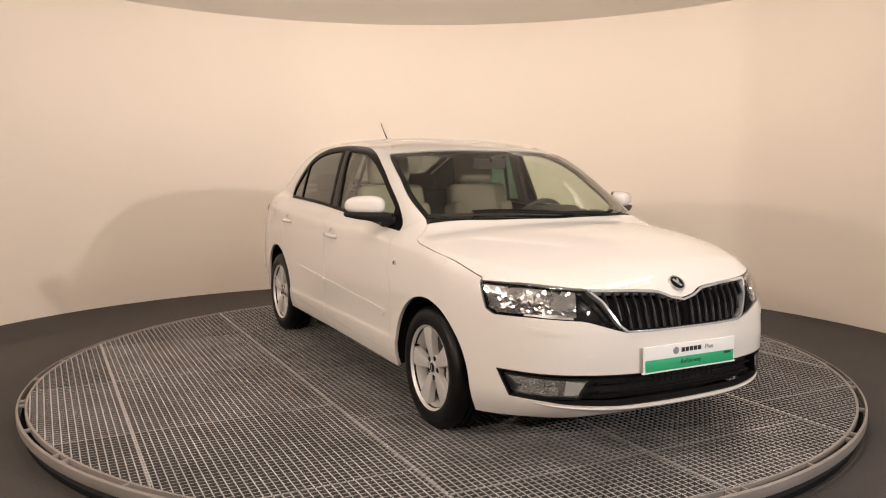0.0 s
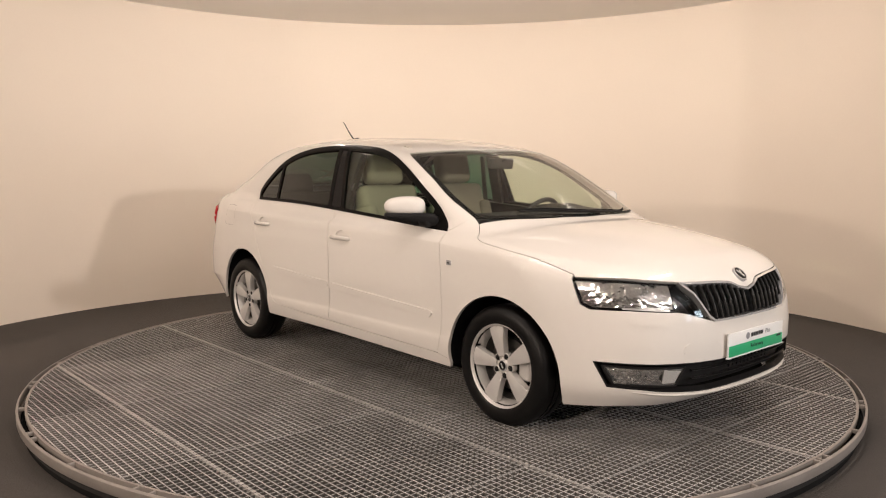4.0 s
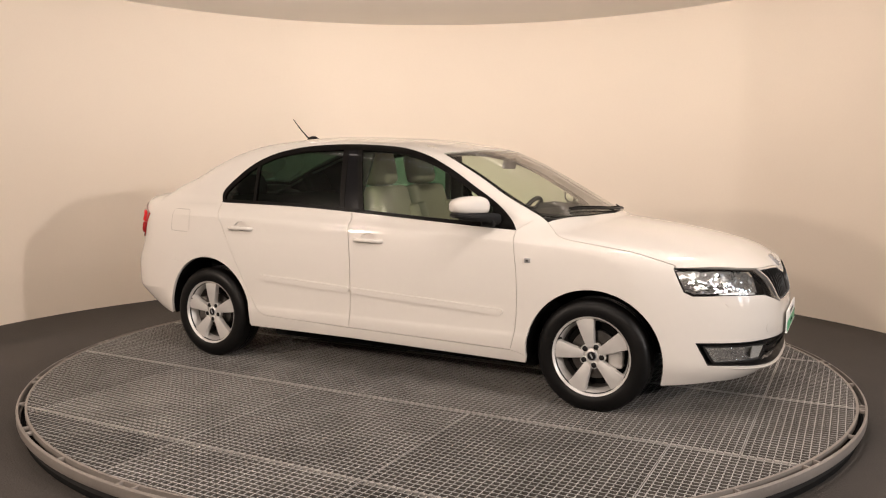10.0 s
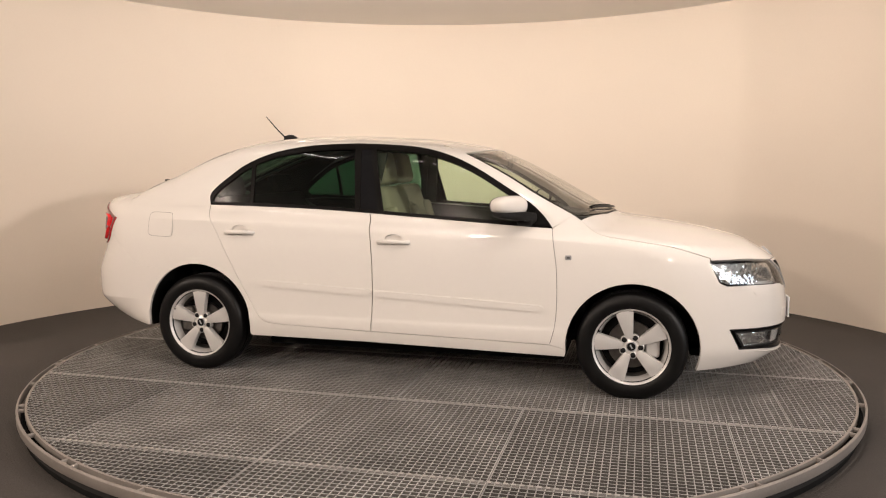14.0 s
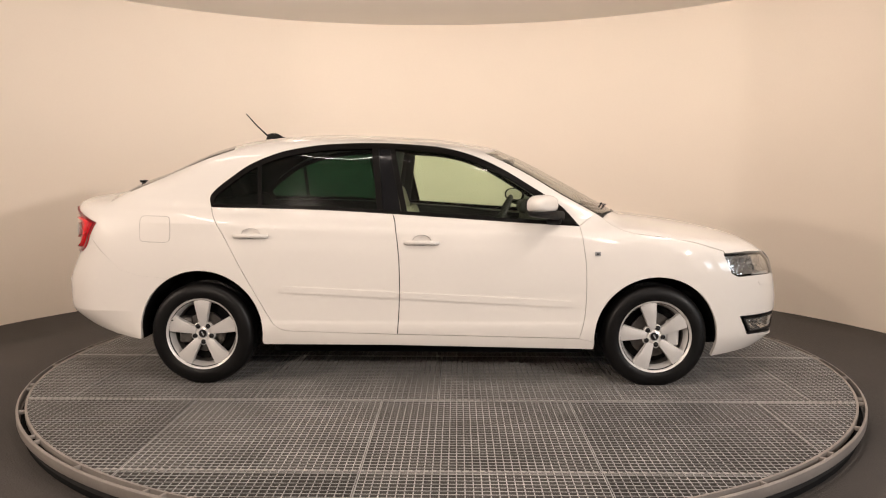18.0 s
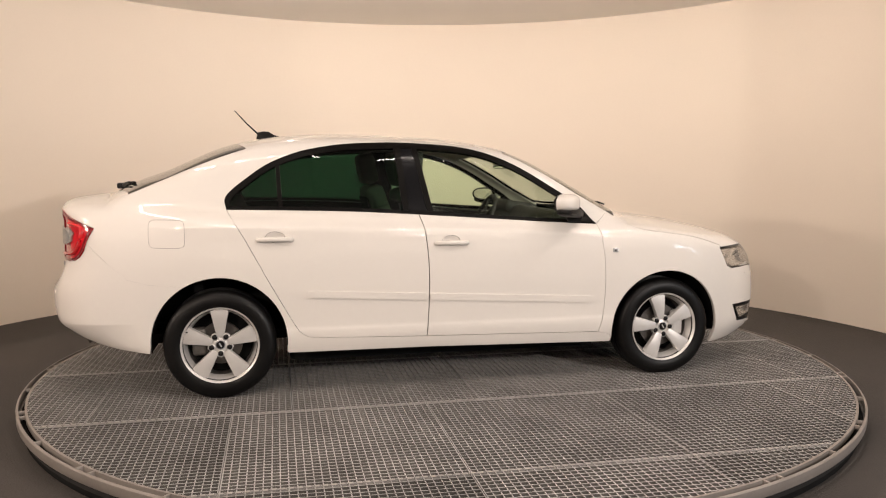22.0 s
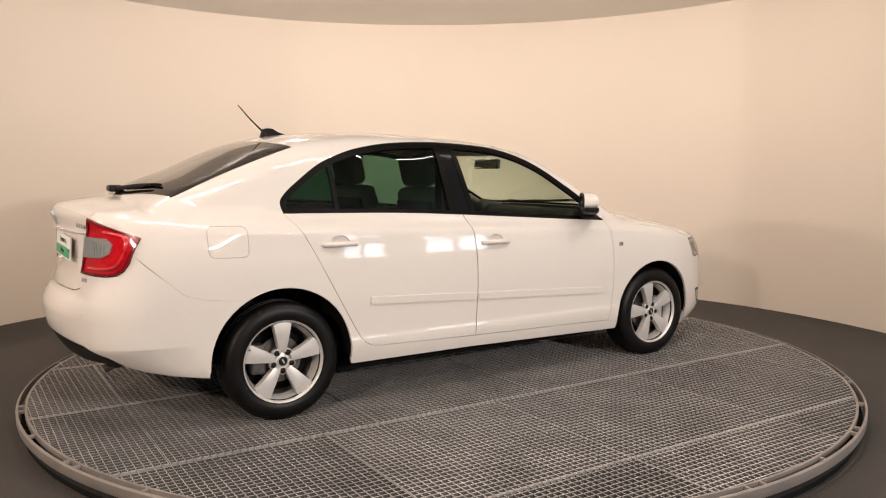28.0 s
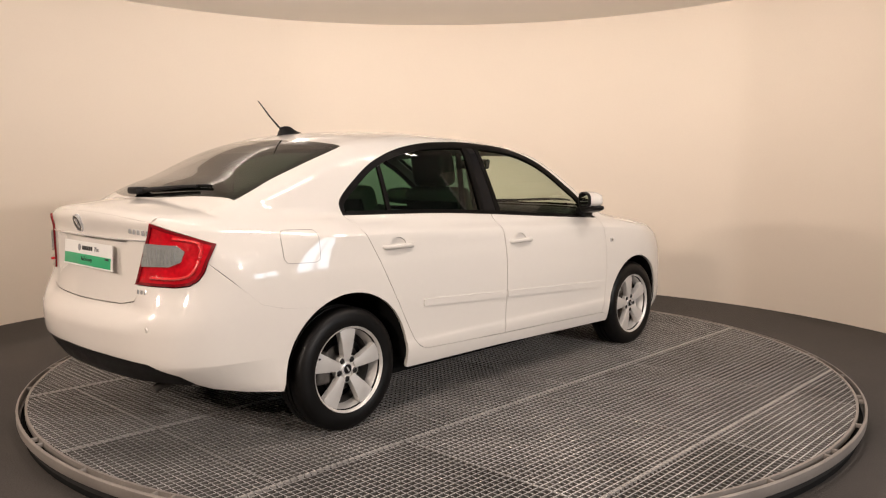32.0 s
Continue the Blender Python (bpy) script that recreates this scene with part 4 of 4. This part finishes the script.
# flank details: rubbing strips, handles, repeaters, fuel flap
for nm, par, x0, x1 in (("rubbing_strip", rear_doors, -0.835, -0.172), ("rubbing_strip", front_doors, -0.150, 0.815)):
    def zmid(x):
        return 0.527 - 0.050 * (x + 0.17)
    poly = [(x0, zmid(x0) + 0.019), (x1, zmid(x1) + 0.019), (x1 + 0.012, zmid(x1) + 0.004), (x1 - 0.01, zmid(x1) - 0.019), (x0, zmid(x0) - 0.019)]
    panel(nm, "side", rounded(poly, 0.008), WHITE, par, gap=0, step=0.02, edge=0.012, out=0.006, mirror=True)
for par, hx, hz in ((rear_doors, -1.000, 0.868), (front_doors, -0.030, 0.832)):
    c = onto("side", np.array([(hx, hz)]))[0]
    panel("handle_cup", "side", cup(hx, hz), WHITE, par, gap=0.0016, step=0.006, edge=0.0, mirror=True, sink=lambda q, hx=hx, hz=hz: -0.020 * np.clip(1 - ((q[:, 0] - hx) / 0.052) ** 2 - ((q[:, 1] - hz - 0.004) / 0.033) ** 2, 0, 1) ** 0.6)
    twin("door_handle", lambda c=c: tube([(c[0] - 0.092, c[1] + 0.006, c[2] - 0.006), (c[0] - 0.085, c[1] - 0.012, c[2] - 0.006), (c[0] - 0.03, c[1] - 0.022, c[2] - 0.004), (c[0] + 0.03, c[1] - 0.022, c[2] - 0.004), (c[0] + 0.085, c[1] - 0.012, c[2] - 0.007), (c[0] + 0.092, c[1] + 0.006, c[2] - 0.007)], 0.0125, 10, flat=1.0), WHITE, par, "white pull handle", 60)
rp = onto("side", np.array([(0.961, 0.764)]))[0]
rep = twin("side_repeater", lambda: box(0.034, 0.010, 0.026, (rp[0], rp[1] - 0.001, rp[2]), 0.004), CHROME, car, "small clear side repeater lamp")
twin("repeater_mark", lambda: box(0.016, 0.004, 0.010, (rp[0], rp[1] - 0.0055, rp[2]), 0.001), INK, rep)
flap = rounded([(-1.650, 0.826), (-1.466, 0.822), (-1.468, 0.968), (-1.652, 0.972)], 0.035)
panel("fuel_flap", "side", flap, WHITE, car, gap=0.0013, step=0.02, edge=0.01, out=0.001)
panel("fuel_flap_gap", "side", inset(dense(flap, 0.01), -0.0010), DARK, car, holes=[inset(dense(flap, 0.01), 0.0004)], gap=0, step=0.02, edge=0.0, out=0.0006)
panel("washer_cover", F, rounded(flats(F, [(1.925, 0.682, 0.590), (2.045, 0.575, 0.572), (2.05, 0.571, 0.553), (1.94, 0.67, 0.566)]), 0.008), WHITE, bumper, gap=0, step=0.02, edge=0.006, out=0.0025, mirror=True)
tow = [(0.432 + 0.026 * math.cos(a), 0.452 + 0.026 * math.sin(a)) for a in np.linspace(0, 2 * math.pi, 25)[:-1]]
panel("tow_cover", F, tow, WHITE, bumper, gap=0, step=0.02, edge=0.004, out=0.0018)

# door mirrors


MIRROR_AT = pose(0.652, -0.893, 1.044, 0, 0, -38)


def rings(rows, n=32, ends=(True, True), m=None):
    """A skin over rounded loops across local x; rows: (x, half width, half height, lift)."""
    bm = bmesh.new()
    loops = []
    for x, hy, hz, lift in rows:
        loops.append([])
        for k in range(n):
            c, d = math.cos(2 * math.pi * k / n), math.sin(2 * math.pi * k / n)
            y, z = math.copysign(abs(c) ** 0.72, c), math.copysign(abs(d) ** (0.85 if d > 0 else 0.6), d)
            loops[-1].append(bm.verts.new((x, hy * y, hz * z * (1.0 + 0.10 * y) + lift)))
    for a, b in zip(loops, loops[1:]):
        for k in range(n):
            bm.faces.new((a[k], a[(k + 1) % n], b[(k + 1) % n], b[k]))
    for on, loop in zip(ends, (loops[0], loops[-1])):
        if on:
            bm.faces.new(loop)
    bmesh.ops.transform(bm, matrix=m or MIRROR_AT, verts=bm.verts)
    return bm


def mirror_base():
    """The black wedge under the housing, thin at its tip and deep towards the door."""
    bm = bmesh.new()
    loops = []
    for y, hx, top, low in ((-0.112, 0.030, -0.042, -0.052), (-0.100, 0.046, -0.036, -0.062), (-0.02, 0.054, -0.036, -0.076), (0.07, 0.052, -0.036, -0.086), (0.13, 0.044, -0.040, -0.094), (0.165, 0.040, -0.046, -0.098)):
        mid = (top + low) / 2
        loops.append([bm.verts.new((x, y, z)) for x, z in ((-hx, mid), (-hx * 0.86, top), (hx * 0.86, top), (hx, mid), (hx * 0.8, low), (-hx * 0.8, low))])
    for a, b in zip(loops, loops[1:]):
        for k in range(6):
            bm.faces.new((a[k], a[(k + 1) % 6], b[(k + 1) % 6], b[k]))
    bm.faces.new(loops[0]), bm.faces.new(loops[-1])
    bmesh.ops.bevel(bm, geom=bm.edges[:], offset=0.004, segments=2, affect="EDGES")
    bmesh.ops.transform(bm, matrix=MIRROR_AT, verts=bm.verts)
    return bm


W, H = 0.110, 0.051
shells = twin("mirror_housing", lambda: rings([(0.048, W * 0.3, H * 0.28, 0), (0.045, W * 0.6, H * 0.55, 0), (0.036, W * 0.82, H * 0.78, 0), (0.020, W * 0.95, H * 0.93, 0), (0.0, W, H, 0), (-0.030, W, H, 0), (-0.044, W * 0.985, H * 0.98, 0)]), WHITE, front_doors, "white door mirror housing", 60)
twin("mirror_base", mirror_base, BLACK, shells)
twin("mirror_foot", lambda: box(0.085, 0.090, 0.050, m=pose(0.722, -0.785, 0.960, 10, 0, -10), bevel=0.016, segments=3), BLACK, shells)
twin("mirror_frame", lambda: rings([(-0.0445, W * 0.98, H * 0.975, 0), (-0.056, W * 0.96, H * 0.95, 0), (-0.060, W * 0.92, H * 0.90, 0), (-0.060, W * 0.86, H * 0.80, 0), (-0.052, W * 0.84, H * 0.78, 0)], ends=(True, False)), BLACK, shells)
twin("mirror_glass", lambda: rings([(-0.052, W * 0.845, H * 0.785, 0), (-0.055, W * 0.84, H * 0.78, 0)]), MIRROR, shells)

# wheels


def wheel(x, z, side, lean, front):
    """One wheel, its axle across the car, on the right-hand side (side -1) or the left."""
    m = Matrix.Translation((x, side * (TRACK + 0.0), z)) @ (pose(0, 0, 0, 90, 0, 0) if side < 0 else pose(0, 0, 0, -90, 0, 0))
    w = new("wheel")
    w.parent = car
    R = TYRE_R
    prof = [(0.198, 0.080), (0.205, 0.088), (0.215, 0.094), (0.240, 0.0975), (0.262, 0.0955), (0.280, 0.088), (R - 0.006, 0.076), (R, 0.060), (R, 0.022), (R - 0.007, 0.020), (R - 0.007, 0.013), (R, 0.011), (R, -0.011), (R - 0.007, -0.013), (R - 0.007, -0.020), (R, -0.022), (R, -0.060), (R - 0.006, -0.076), (0.280, -0.088), (0.240, -0.096), (0.205, -0.090), (0.192, -0.080), (0.192, 0.075)]
    part("tyre", lathe(prof, 96, m, close=True), RUBBER, w, "black road tyre", 30)
    rim = part("rim", lathe([(0.2075, 0.083), (0.2085, 0.088), (0.2065, 0.0915), (0.2035, 0.090), (0.197, 0.081), (0.186, 0.055), (0.176, 0.020), (0.190, 0.022), (0.198, 0.050), (0.203, 0.078)], 96, m, close=True), ALLOY, w, "silver alloy rim")
    part("barrel", lathe([(0.176, 0.020), (0.170, -0.02), (0.172, -0.07), (0.19, -0.085), (0.194, -0.085), (0.180, -0.06), (0.180, -0.02), (0.190, 0.022)], 96, m, close=True), BARREL, rim, "inner barrel of the rim, with shade put in its colour")
    for k in range(5):
        sp = bmesh.new()
        rows = []
        for i in range(9):
            t = i / 8
            r = 0.046 + (0.2025 - 0.046) * t
            half = 0.0195 + 0.033 * t
            h = 0.070 + 0.012 * math.sin(t * 2.2) - 0.004 * t
            rows.append([sp.verts.new((r * 1.0, y, hh)) for y, hh in ((-half, h - 0.034), (-half, h - 0.008), (-half * 0.93, h - 0.001), (-half * 0.3, h + 0.0015), (half * 0.3, h + 0.0015), (half * 0.93, h - 0.001), (half, h - 0.008), (half, h - 0.034))])
        for a, b in zip(rows, rows[1:]):
            for j in range(7):
                sp.faces.new((a[j], b[j], b[j + 1], a[j + 1]))
            sp.faces.new((a[7], b[7], b[0], a[0]))
        sp.faces.new(rows[0]), sp.faces.new(rows[-1])
        bmesh.ops.transform(sp, matrix=m @ pose(0, 0, 0, 0, 0, 90 + 72 * k + (lean if side < 0 else -lean)), verts=sp.verts)
        part("spoke", sp, ALLOY, rim, sharp=50)
    hub = part("hub", lathe([(0.001, 0.066), (0.030, 0.066), (0.036, 0.062), (0.052, 0.060), (0.060, 0.052), (0.060, 0.02), (0.001, 0.02)], 48, m), ALLOY, rim)
    part("centre_cap", lathe([(0.001, 0.073), (0.020, 0.073), (0.0265, 0.070), (0.029, 0.064)], 32, m), CHROME, rim, "chrome centre cap")
    part("cap_field", lathe([(0.001, 0.0750), (0.0205, 0.0745), (0.0225, 0.072)], 32, m), GLOSSBLACK, rim)
    part("cap_mark", box(0.008, 0.026, 0.003, m=m @ pose(0, 0, 0.0750, 0, 0, 30), bevel=0.001), CHROME, rim)
    for k in range(5):
        a = radians(90 + 36 + 72 * k + (lean if side < 0 else -lean))
        mm = m @ Matrix.Translation((0.050 * math.cos(a), 0.050 * math.sin(a), 0))
        part("bolt_pocket", lathe([(0.0160, 0.069), (0.0160, 0.04), (0.0195, 0.04), (0.0195, 0.067)], 20, mm, close=True), ALLOY, rim)
        part("wheel_bolt", lathe([(0.001, 0.072), (0.007, 0.0715), (0.0125, 0.069), (0.0145, 0.065), (0.0145, 0.03)], 12, mm), BLACK, rim, "black bolt cap")
    part("valve", tube([tuple(m @ Vector((-0.168, 0.075, 0.060))), tuple(m @ Vector((-0.172, 0.078, 0.085)))], 0.0045, 8), DARK, rim)
    part("brake_disc", lathe([(0.06, 0.016), (0.128 if front else 0.116, 0.016), (0.128 if front else 0.116, -0.006), (0.06, -0.006)], 64, m, close=True), STEEL, w, "steel brake disc")
    part("disc_hat", lathe([(0.001, 0.030), (0.066, 0.030), (0.068, 0.016), (0.068, -0.02)], 40, m), CAST, w)
    part("caliper", box(0.075, 0.150, 0.070, m=m @ pose((0.112 if side < 0 else -0.112) * (1 if front else -1), 0.012, 0.005), bevel=0.018, segments=3), ALLOY if front else CAST, w, "cast brake caliper")
    part("backing_plate", lathe([(0.001, -0.03), (0.168, -0.03), (0.168, -0.045), (0.001, -0.045)], 48, m), DARK, w)
    return w


for sgn in (-1, 1):
    wheel(*WHEELS[0], sgn, 12, True)
    wheel(*WHEELS[1], sgn, 0, False)


def wheel_house(cx, cz, r, width):
    """The dark arch lining over a wheel."""
    bm = bmesh.new()
    rings = []
    turn = [radians(a) for a in range(-4, 190, 6)]
    lip = [0.014 - float(side_lower(np.array([cx + r * math.cos(a)]), np.array([cz + r * math.sin(a)]))[0]) for a in turn]
    for y, k in ((0.0, 1.0), (0.03, 1.03), (width, 1.03)):
        rings.append([bm.verts.new((cx + r * k * math.cos(a), min(b + y, -0.30), cz + r * k * math.sin(a))) for a, b in zip(turn, lip)])
    for a, b in zip(rings, rings[1:]):
        for i in range(len(a) - 1):
            bm.faces.new((a[i], a[i + 1], b[i + 1], b[i]))
    bm.faces.new(rings[-1])
    return bm


for c in (ARCH_F, ARCH_R):
    twin("arch_liner", lambda c=c: wheel_house(c[0], c[1], c[2] - 0.006, 0.36), DARK, car)

# floor pan, sills and underbody
part("underbody", box(1.86, 1.24, 0.12, (0.0, 0, 0.198), 0.03), DARK, car, "dark underbody")
twin("sill_inner", lambda: box(1.80, 0.16, 0.10, (0.0, -0.56, 0.225), 0.03), DARK, car)
part("front_undertray", box(0.36, 0.95, 0.05, (1.80, 0, 0.20), 0.02), DARK, car)
part("rear_underfloor", box(0.50, 1.10, 0.08, (-1.78, 0, 0.345), 0.03), DARK, car)
part("exhaust_silencer", box(0.24, 0.60, 0.12, (-1.86, 0.02, 0.305), 0.05, segments=3), DARK, car)
part("tail_pipe", tube([(-1.88, -0.36, 0.29), (-2.02, -0.38, 0.28), (-2.06, -0.38, 0.262)], 0.020, 14), CAST, car)
part("rear_axle", tube([(-1.301, -0.62, 0.26), (-1.22, -0.4, 0.25), (-1.22, 0.4, 0.25), (-1.301, 0.62, 0.26)], 0.045, 12), DARK, car)

# aerial, wipers
ap = onto("top", np.array([(-1.06, 0.0)]))[0]


def fin():
    bm = bmesh.new()
    rows = []
    for x, hw, h in ((0.105, 0.012, 0.002), (0.07, 0.022, 0.014), (0.03, 0.028, 0.040), (-0.005, 0.028, 0.046), (-0.034, 0.026, 0.044), (-0.046, 0.022, 0.004)):
        zb = top_green(np.array(ap[0] + x), np.array(0.0)) - ap[2] - 0.004
        rows.append([bm.verts.new((ap[0] + x, y, ap[2] + float(zb) + dz)) for y, dz in ((-hw, 0), (-hw * 0.75, h * 0.6), (0, h + 0.004), (hw * 0.75, h * 0.6), (hw, 0))])
    for a, b in zip(rows, rows[1:]):
        for j in range(4):
            bm.faces.new((a[j], a[j + 1], b[j + 1], b[j]))
    bm.faces.new(rows[0]), bm.faces.new(rows[-1])
    return bm


aerial = part("aerial_base", fin(), BLACK, car, "black roof aerial base")
part("aerial_mast", tube([(ap[0] - 0.030, 0, ap[2] + 0.026), (ap[0] - 0.10, 0, ap[2] + 0.092), (ap[0] - 0.172, 0, ap[2] + 0.172)], 0.0055, 8, 0.55), BLACK, aerial, "thin black aerial mast")


def wiper(points, z):
    q = onto("top", np.array(points))
    return [tuple(p + n * z) for p, n in zip(q, normals(q))]


for a, b, c in (((1.152, 0.20), (1.132, -0.10), (1.055, -0.44)), ((1.075, 0.52), (1.130, 0.36), (1.147, 0.06))):
    w = part("wiper", tube(wiper(curve([a, b, c], 6), 0.010), 0.007, 8, 0.7), BLACK, car, "black windscreen wiper")
    part("wiper_blade", tube(wiper(curve([(a[0] - 0.015, a[1] - 0.05), (b[0] - 0.022, b[1]), (c[0] - 0.015, c[1])], 6), 0.006), 0.005, 6), DARK, w)
rw = part("rear_wiper", tube(wiper(curve([(-1.90, 0.02), (-1.865, -0.14), (-1.80, -0.36)], 6), 0.018), 0.013, 8, 0.55), BLACK, car, "black rear window wiper")
part("wiper_blade", tube(wiper(curve([(-1.855, -0.02), (-1.835, -0.16), (-1.765, -0.42)], 6), 0.008), 0.008, 6), DARK, rw)
rwp = onto("top", np.array([(-1.905, 0.02)]))[0]
part("wiper_pivot", box(0.07, 0.10, 0.035, (rwp[0], rwp[1], rwp[2] + 0.022), 0.014, segments=3), BLACK, rw)

# ---- interior ----


def seat(x, y, wide=0.50):
    s = part("front_seat", box(0.50, wide, 0.15, m=pose(x + 0.18, y, 0.46, 0, -6, 0), bevel=0.05, segments=4), BEIGE, car, "beige and black cloth seat")
    lean = pose(x - 0.08, y, 0.81, 0, -17, 0)
    part("backrest", box(0.13, wide * 0.92, 0.66, m=lean, bevel=0.055, segments=4), BEIGE, s)
    for k in (-1, 1):
        part("bolster", box(0.15, 0.09, 0.48, m=lean @ pose(0.03, k * wide * 0.42, -0.05, 0, 0, k * -18), bevel=0.04, segments=3), BEIGE, s)
        part("headrest_post", tube([tuple(lean @ Vector((0.0, k * 0.055, 0.29))), tuple(lean @ Vector((0.005, k * 0.055, 0.40)))], 0.006, 8), CHROME, s)
    part("headrest", box(0.12, 0.285, 0.215, m=lean @ pose(0.012, 0, 0.448, 0, 5, 0), bevel=0.058, segments=5), BEIGE, s)
    part("seat_back_shell", box(0.03, wide * 0.84, 0.56, m=lean @ pose(-0.062, 0, -0.01), bevel=0.014), SEATBLACK, s)
    return s


seat(-0.06, -0.36), seat(-0.17, 0.36)
bench = part("rear_bench", box(0.52, 0.84, 0.16, m=pose(-0.88, 0, 0.47, 0, -7, 0), bevel=0.05, segments=4), SEATBLACK, car, "dark cloth rear bench")
rl = pose(-1.17, 0, 0.78, 0, -24, 0)
part("bench_back", box(0.13, 1.20, 0.36, m=rl @ pose(0, 0, 0.12), bevel=0.05, segments=4), SEATBLACK, bench)
for y in (-0.38, 0.38):
    part("bench_headrest", box(0.09, 0.26, 0.15, m=rl @ pose(0.01, y, 0.375), bevel=0.042, segments=4), SEATBLACK, bench)
part("parcel_shelf", box(0.56, 1.10, 0.03, (-1.56, 0, 1.02), 0.008), SEATBLACK, car)
part("cabin_floor", box(2.9, 1.36, 0.05, (-0.25, 0, 0.315)), DARK, car)
part("luggage_wall", box(0.05, 1.3, 0.62, (-1.42, 0, 0.66)), DARK, car)
part("dashboard", box(0.42, 1.42, 0.20, m=pose(0.84, 0, 0.865, 0, 9, 0), bevel=0.07, segments=4), DASH, car, "dark grey plastic dashboard")
part("dash_lower", box(0.30, 1.40, 0.42, (0.84, 0, 0.60), 0.05), DASH, car)
part("bulkhead", box(0.06, 1.40, 0.55, (1.02, 0, 0.62)), DARK, car)
part("instrument_hood", box(0.20, 0.34, 0.09, m=pose(0.70, 0.36, 0.965, 0, 8, 0), bevel=0.04, segments=3), DASH, car)
part("centre_stack", box(0.12, 0.26, 0.34, m=pose(0.66, 0, 0.72, 0, -22, 0), bevel=0.03), DASH, car)
part("console", box(0.9, 0.20, 0.16, (0.10, 0, 0.44), 0.04), DASH, car)
part("gear_lever", tube([(0.42, 0, 0.50), (0.40, 0, 0.58), (0.39, 0, 0.66)], 0.012, 10), DARK, car)
sm = pose(0.47, 0.36, 0.875, 0, -64, 0)
st = part("steering_wheel", lathe([(0.186 + 0.015 * math.cos(2 * math.pi * k / 12), 0.015 * math.sin(2 * math.pi * k / 12)) for k in range(12)], 56, sm, close=True), DASH, car, "black four-spoke steering wheel")
part("steering_boss", lathe([(0.001, 0.030), (0.05, 0.026), (0.07, 0.0), (0.05, -0.05), (0.001, -0.05)], 28, sm), DASH, st)
for ang in (25, 155, 230, 310):
    part("steering_spoke", box(0.12, 0.030, 0.014, m=sm @ pose(0, 0, 0, 0, 0, ang) @ pose(0.118, 0, 0), bevel=0.005), DASH, st)
part("steering_column", tube([tuple(sm @ Vector((0, 0, -0.03))), tuple(sm @ Vector((0, 0, -0.35)))], 0.04, 12), DASH, st)
im = part("rear_view_mirror", box(0.03, 0.235, 0.065, m=pose(0.505, -0.02, 1.272, 0, 10, 8), bevel=0.012, segments=3), DASH, car, "dark rear-view mirror")
part("mirror_face", box(0.004, 0.215, 0.050, m=pose(0.489, -0.02, 1.269, 0, 10, 8), bevel=0.001), MIRROR, im)
part("mirror_stem", tube([(0.515, -0.02, 1.285), (0.545, -0.02, 1.302)], 0.010, 8), DASH, im)


def lining(name, dom, poly, mat, depth, step=0.06, label="", mirror=False, holes=()):
    return panel(name, dom, poly, mat, car, label, holes=holes, gap=0.0, step=step, edge=0.0, out=-depth, mirror=mirror)


roof_in = both([tuple(p) for p in HEAD[:-1]] + rail_t + [tuple(p) for p in BACKTOP[1:]])
lining("headliner", "top", roof_in, LINER, 0.030, label="pale cloth headliner")
lining("pillar_lining", "side", [tuple(p) for p in PILLAR] + [tuple(p) for p in BROW[::-1] if p[0] > 0.28], LINER, 0.022, 0.04, mirror=True)
lining("door_card", "side", [tuple(p) for p in BELT] + [(0.88, 0.45), (-0.80, 0.45), (-0.93, 0.70)], SEATBLACK, 0.035, 0.08, mirror=True)
lining("rear_pillar_lining", "side", [tuple(p) for p in BACKEDGE] + [(-1.60, 1.03), (-1.20, 1.02), (-1.245, 1.10), (-1.15, 1.20), (-1.02, 1.29), (-0.9, 1.36)], SEATBLACK, 0.030, 0.05, mirror=True)
twin("belt_pillar", lambda: box(0.10, 0.03, 0.38, m=pose(-0.215, -0.655, 1.165, -20, 8, 0), bevel=0.012), SEATBLACK, car)
for s in (-1, 1):
    part("sun_visor", box(0.16, 0.40, 0.018, m=pose(0.26, s * 0.33, 1.352, 0, 16, 0), bevel=0.007), LINER, car)
twin("seat_belt", lambda: box(0.045, 0.006, 0.62, m=pose(-0.26, -0.60, 1.03, -14, 8, 0), bevel=0.002), SEATBLACK, car)


# ---- motions ----


def motions():
    times = [k * 1.0 for k in range(33)]
    angles = knots(times, [t for t, _ in TURN], [a for _, a in TURN])
    walk(table, [(t, pose(0, 0, 0, 0, 0, float(a))) for t, a in zip(times, angles)])
    walk(car, [(t, pose(0, 0, 0, 0, 0, float(a)) @ pose(CAR_AT[0], CAR_AT[1], 0)) for t, a in zip(times, angles)])


motions()
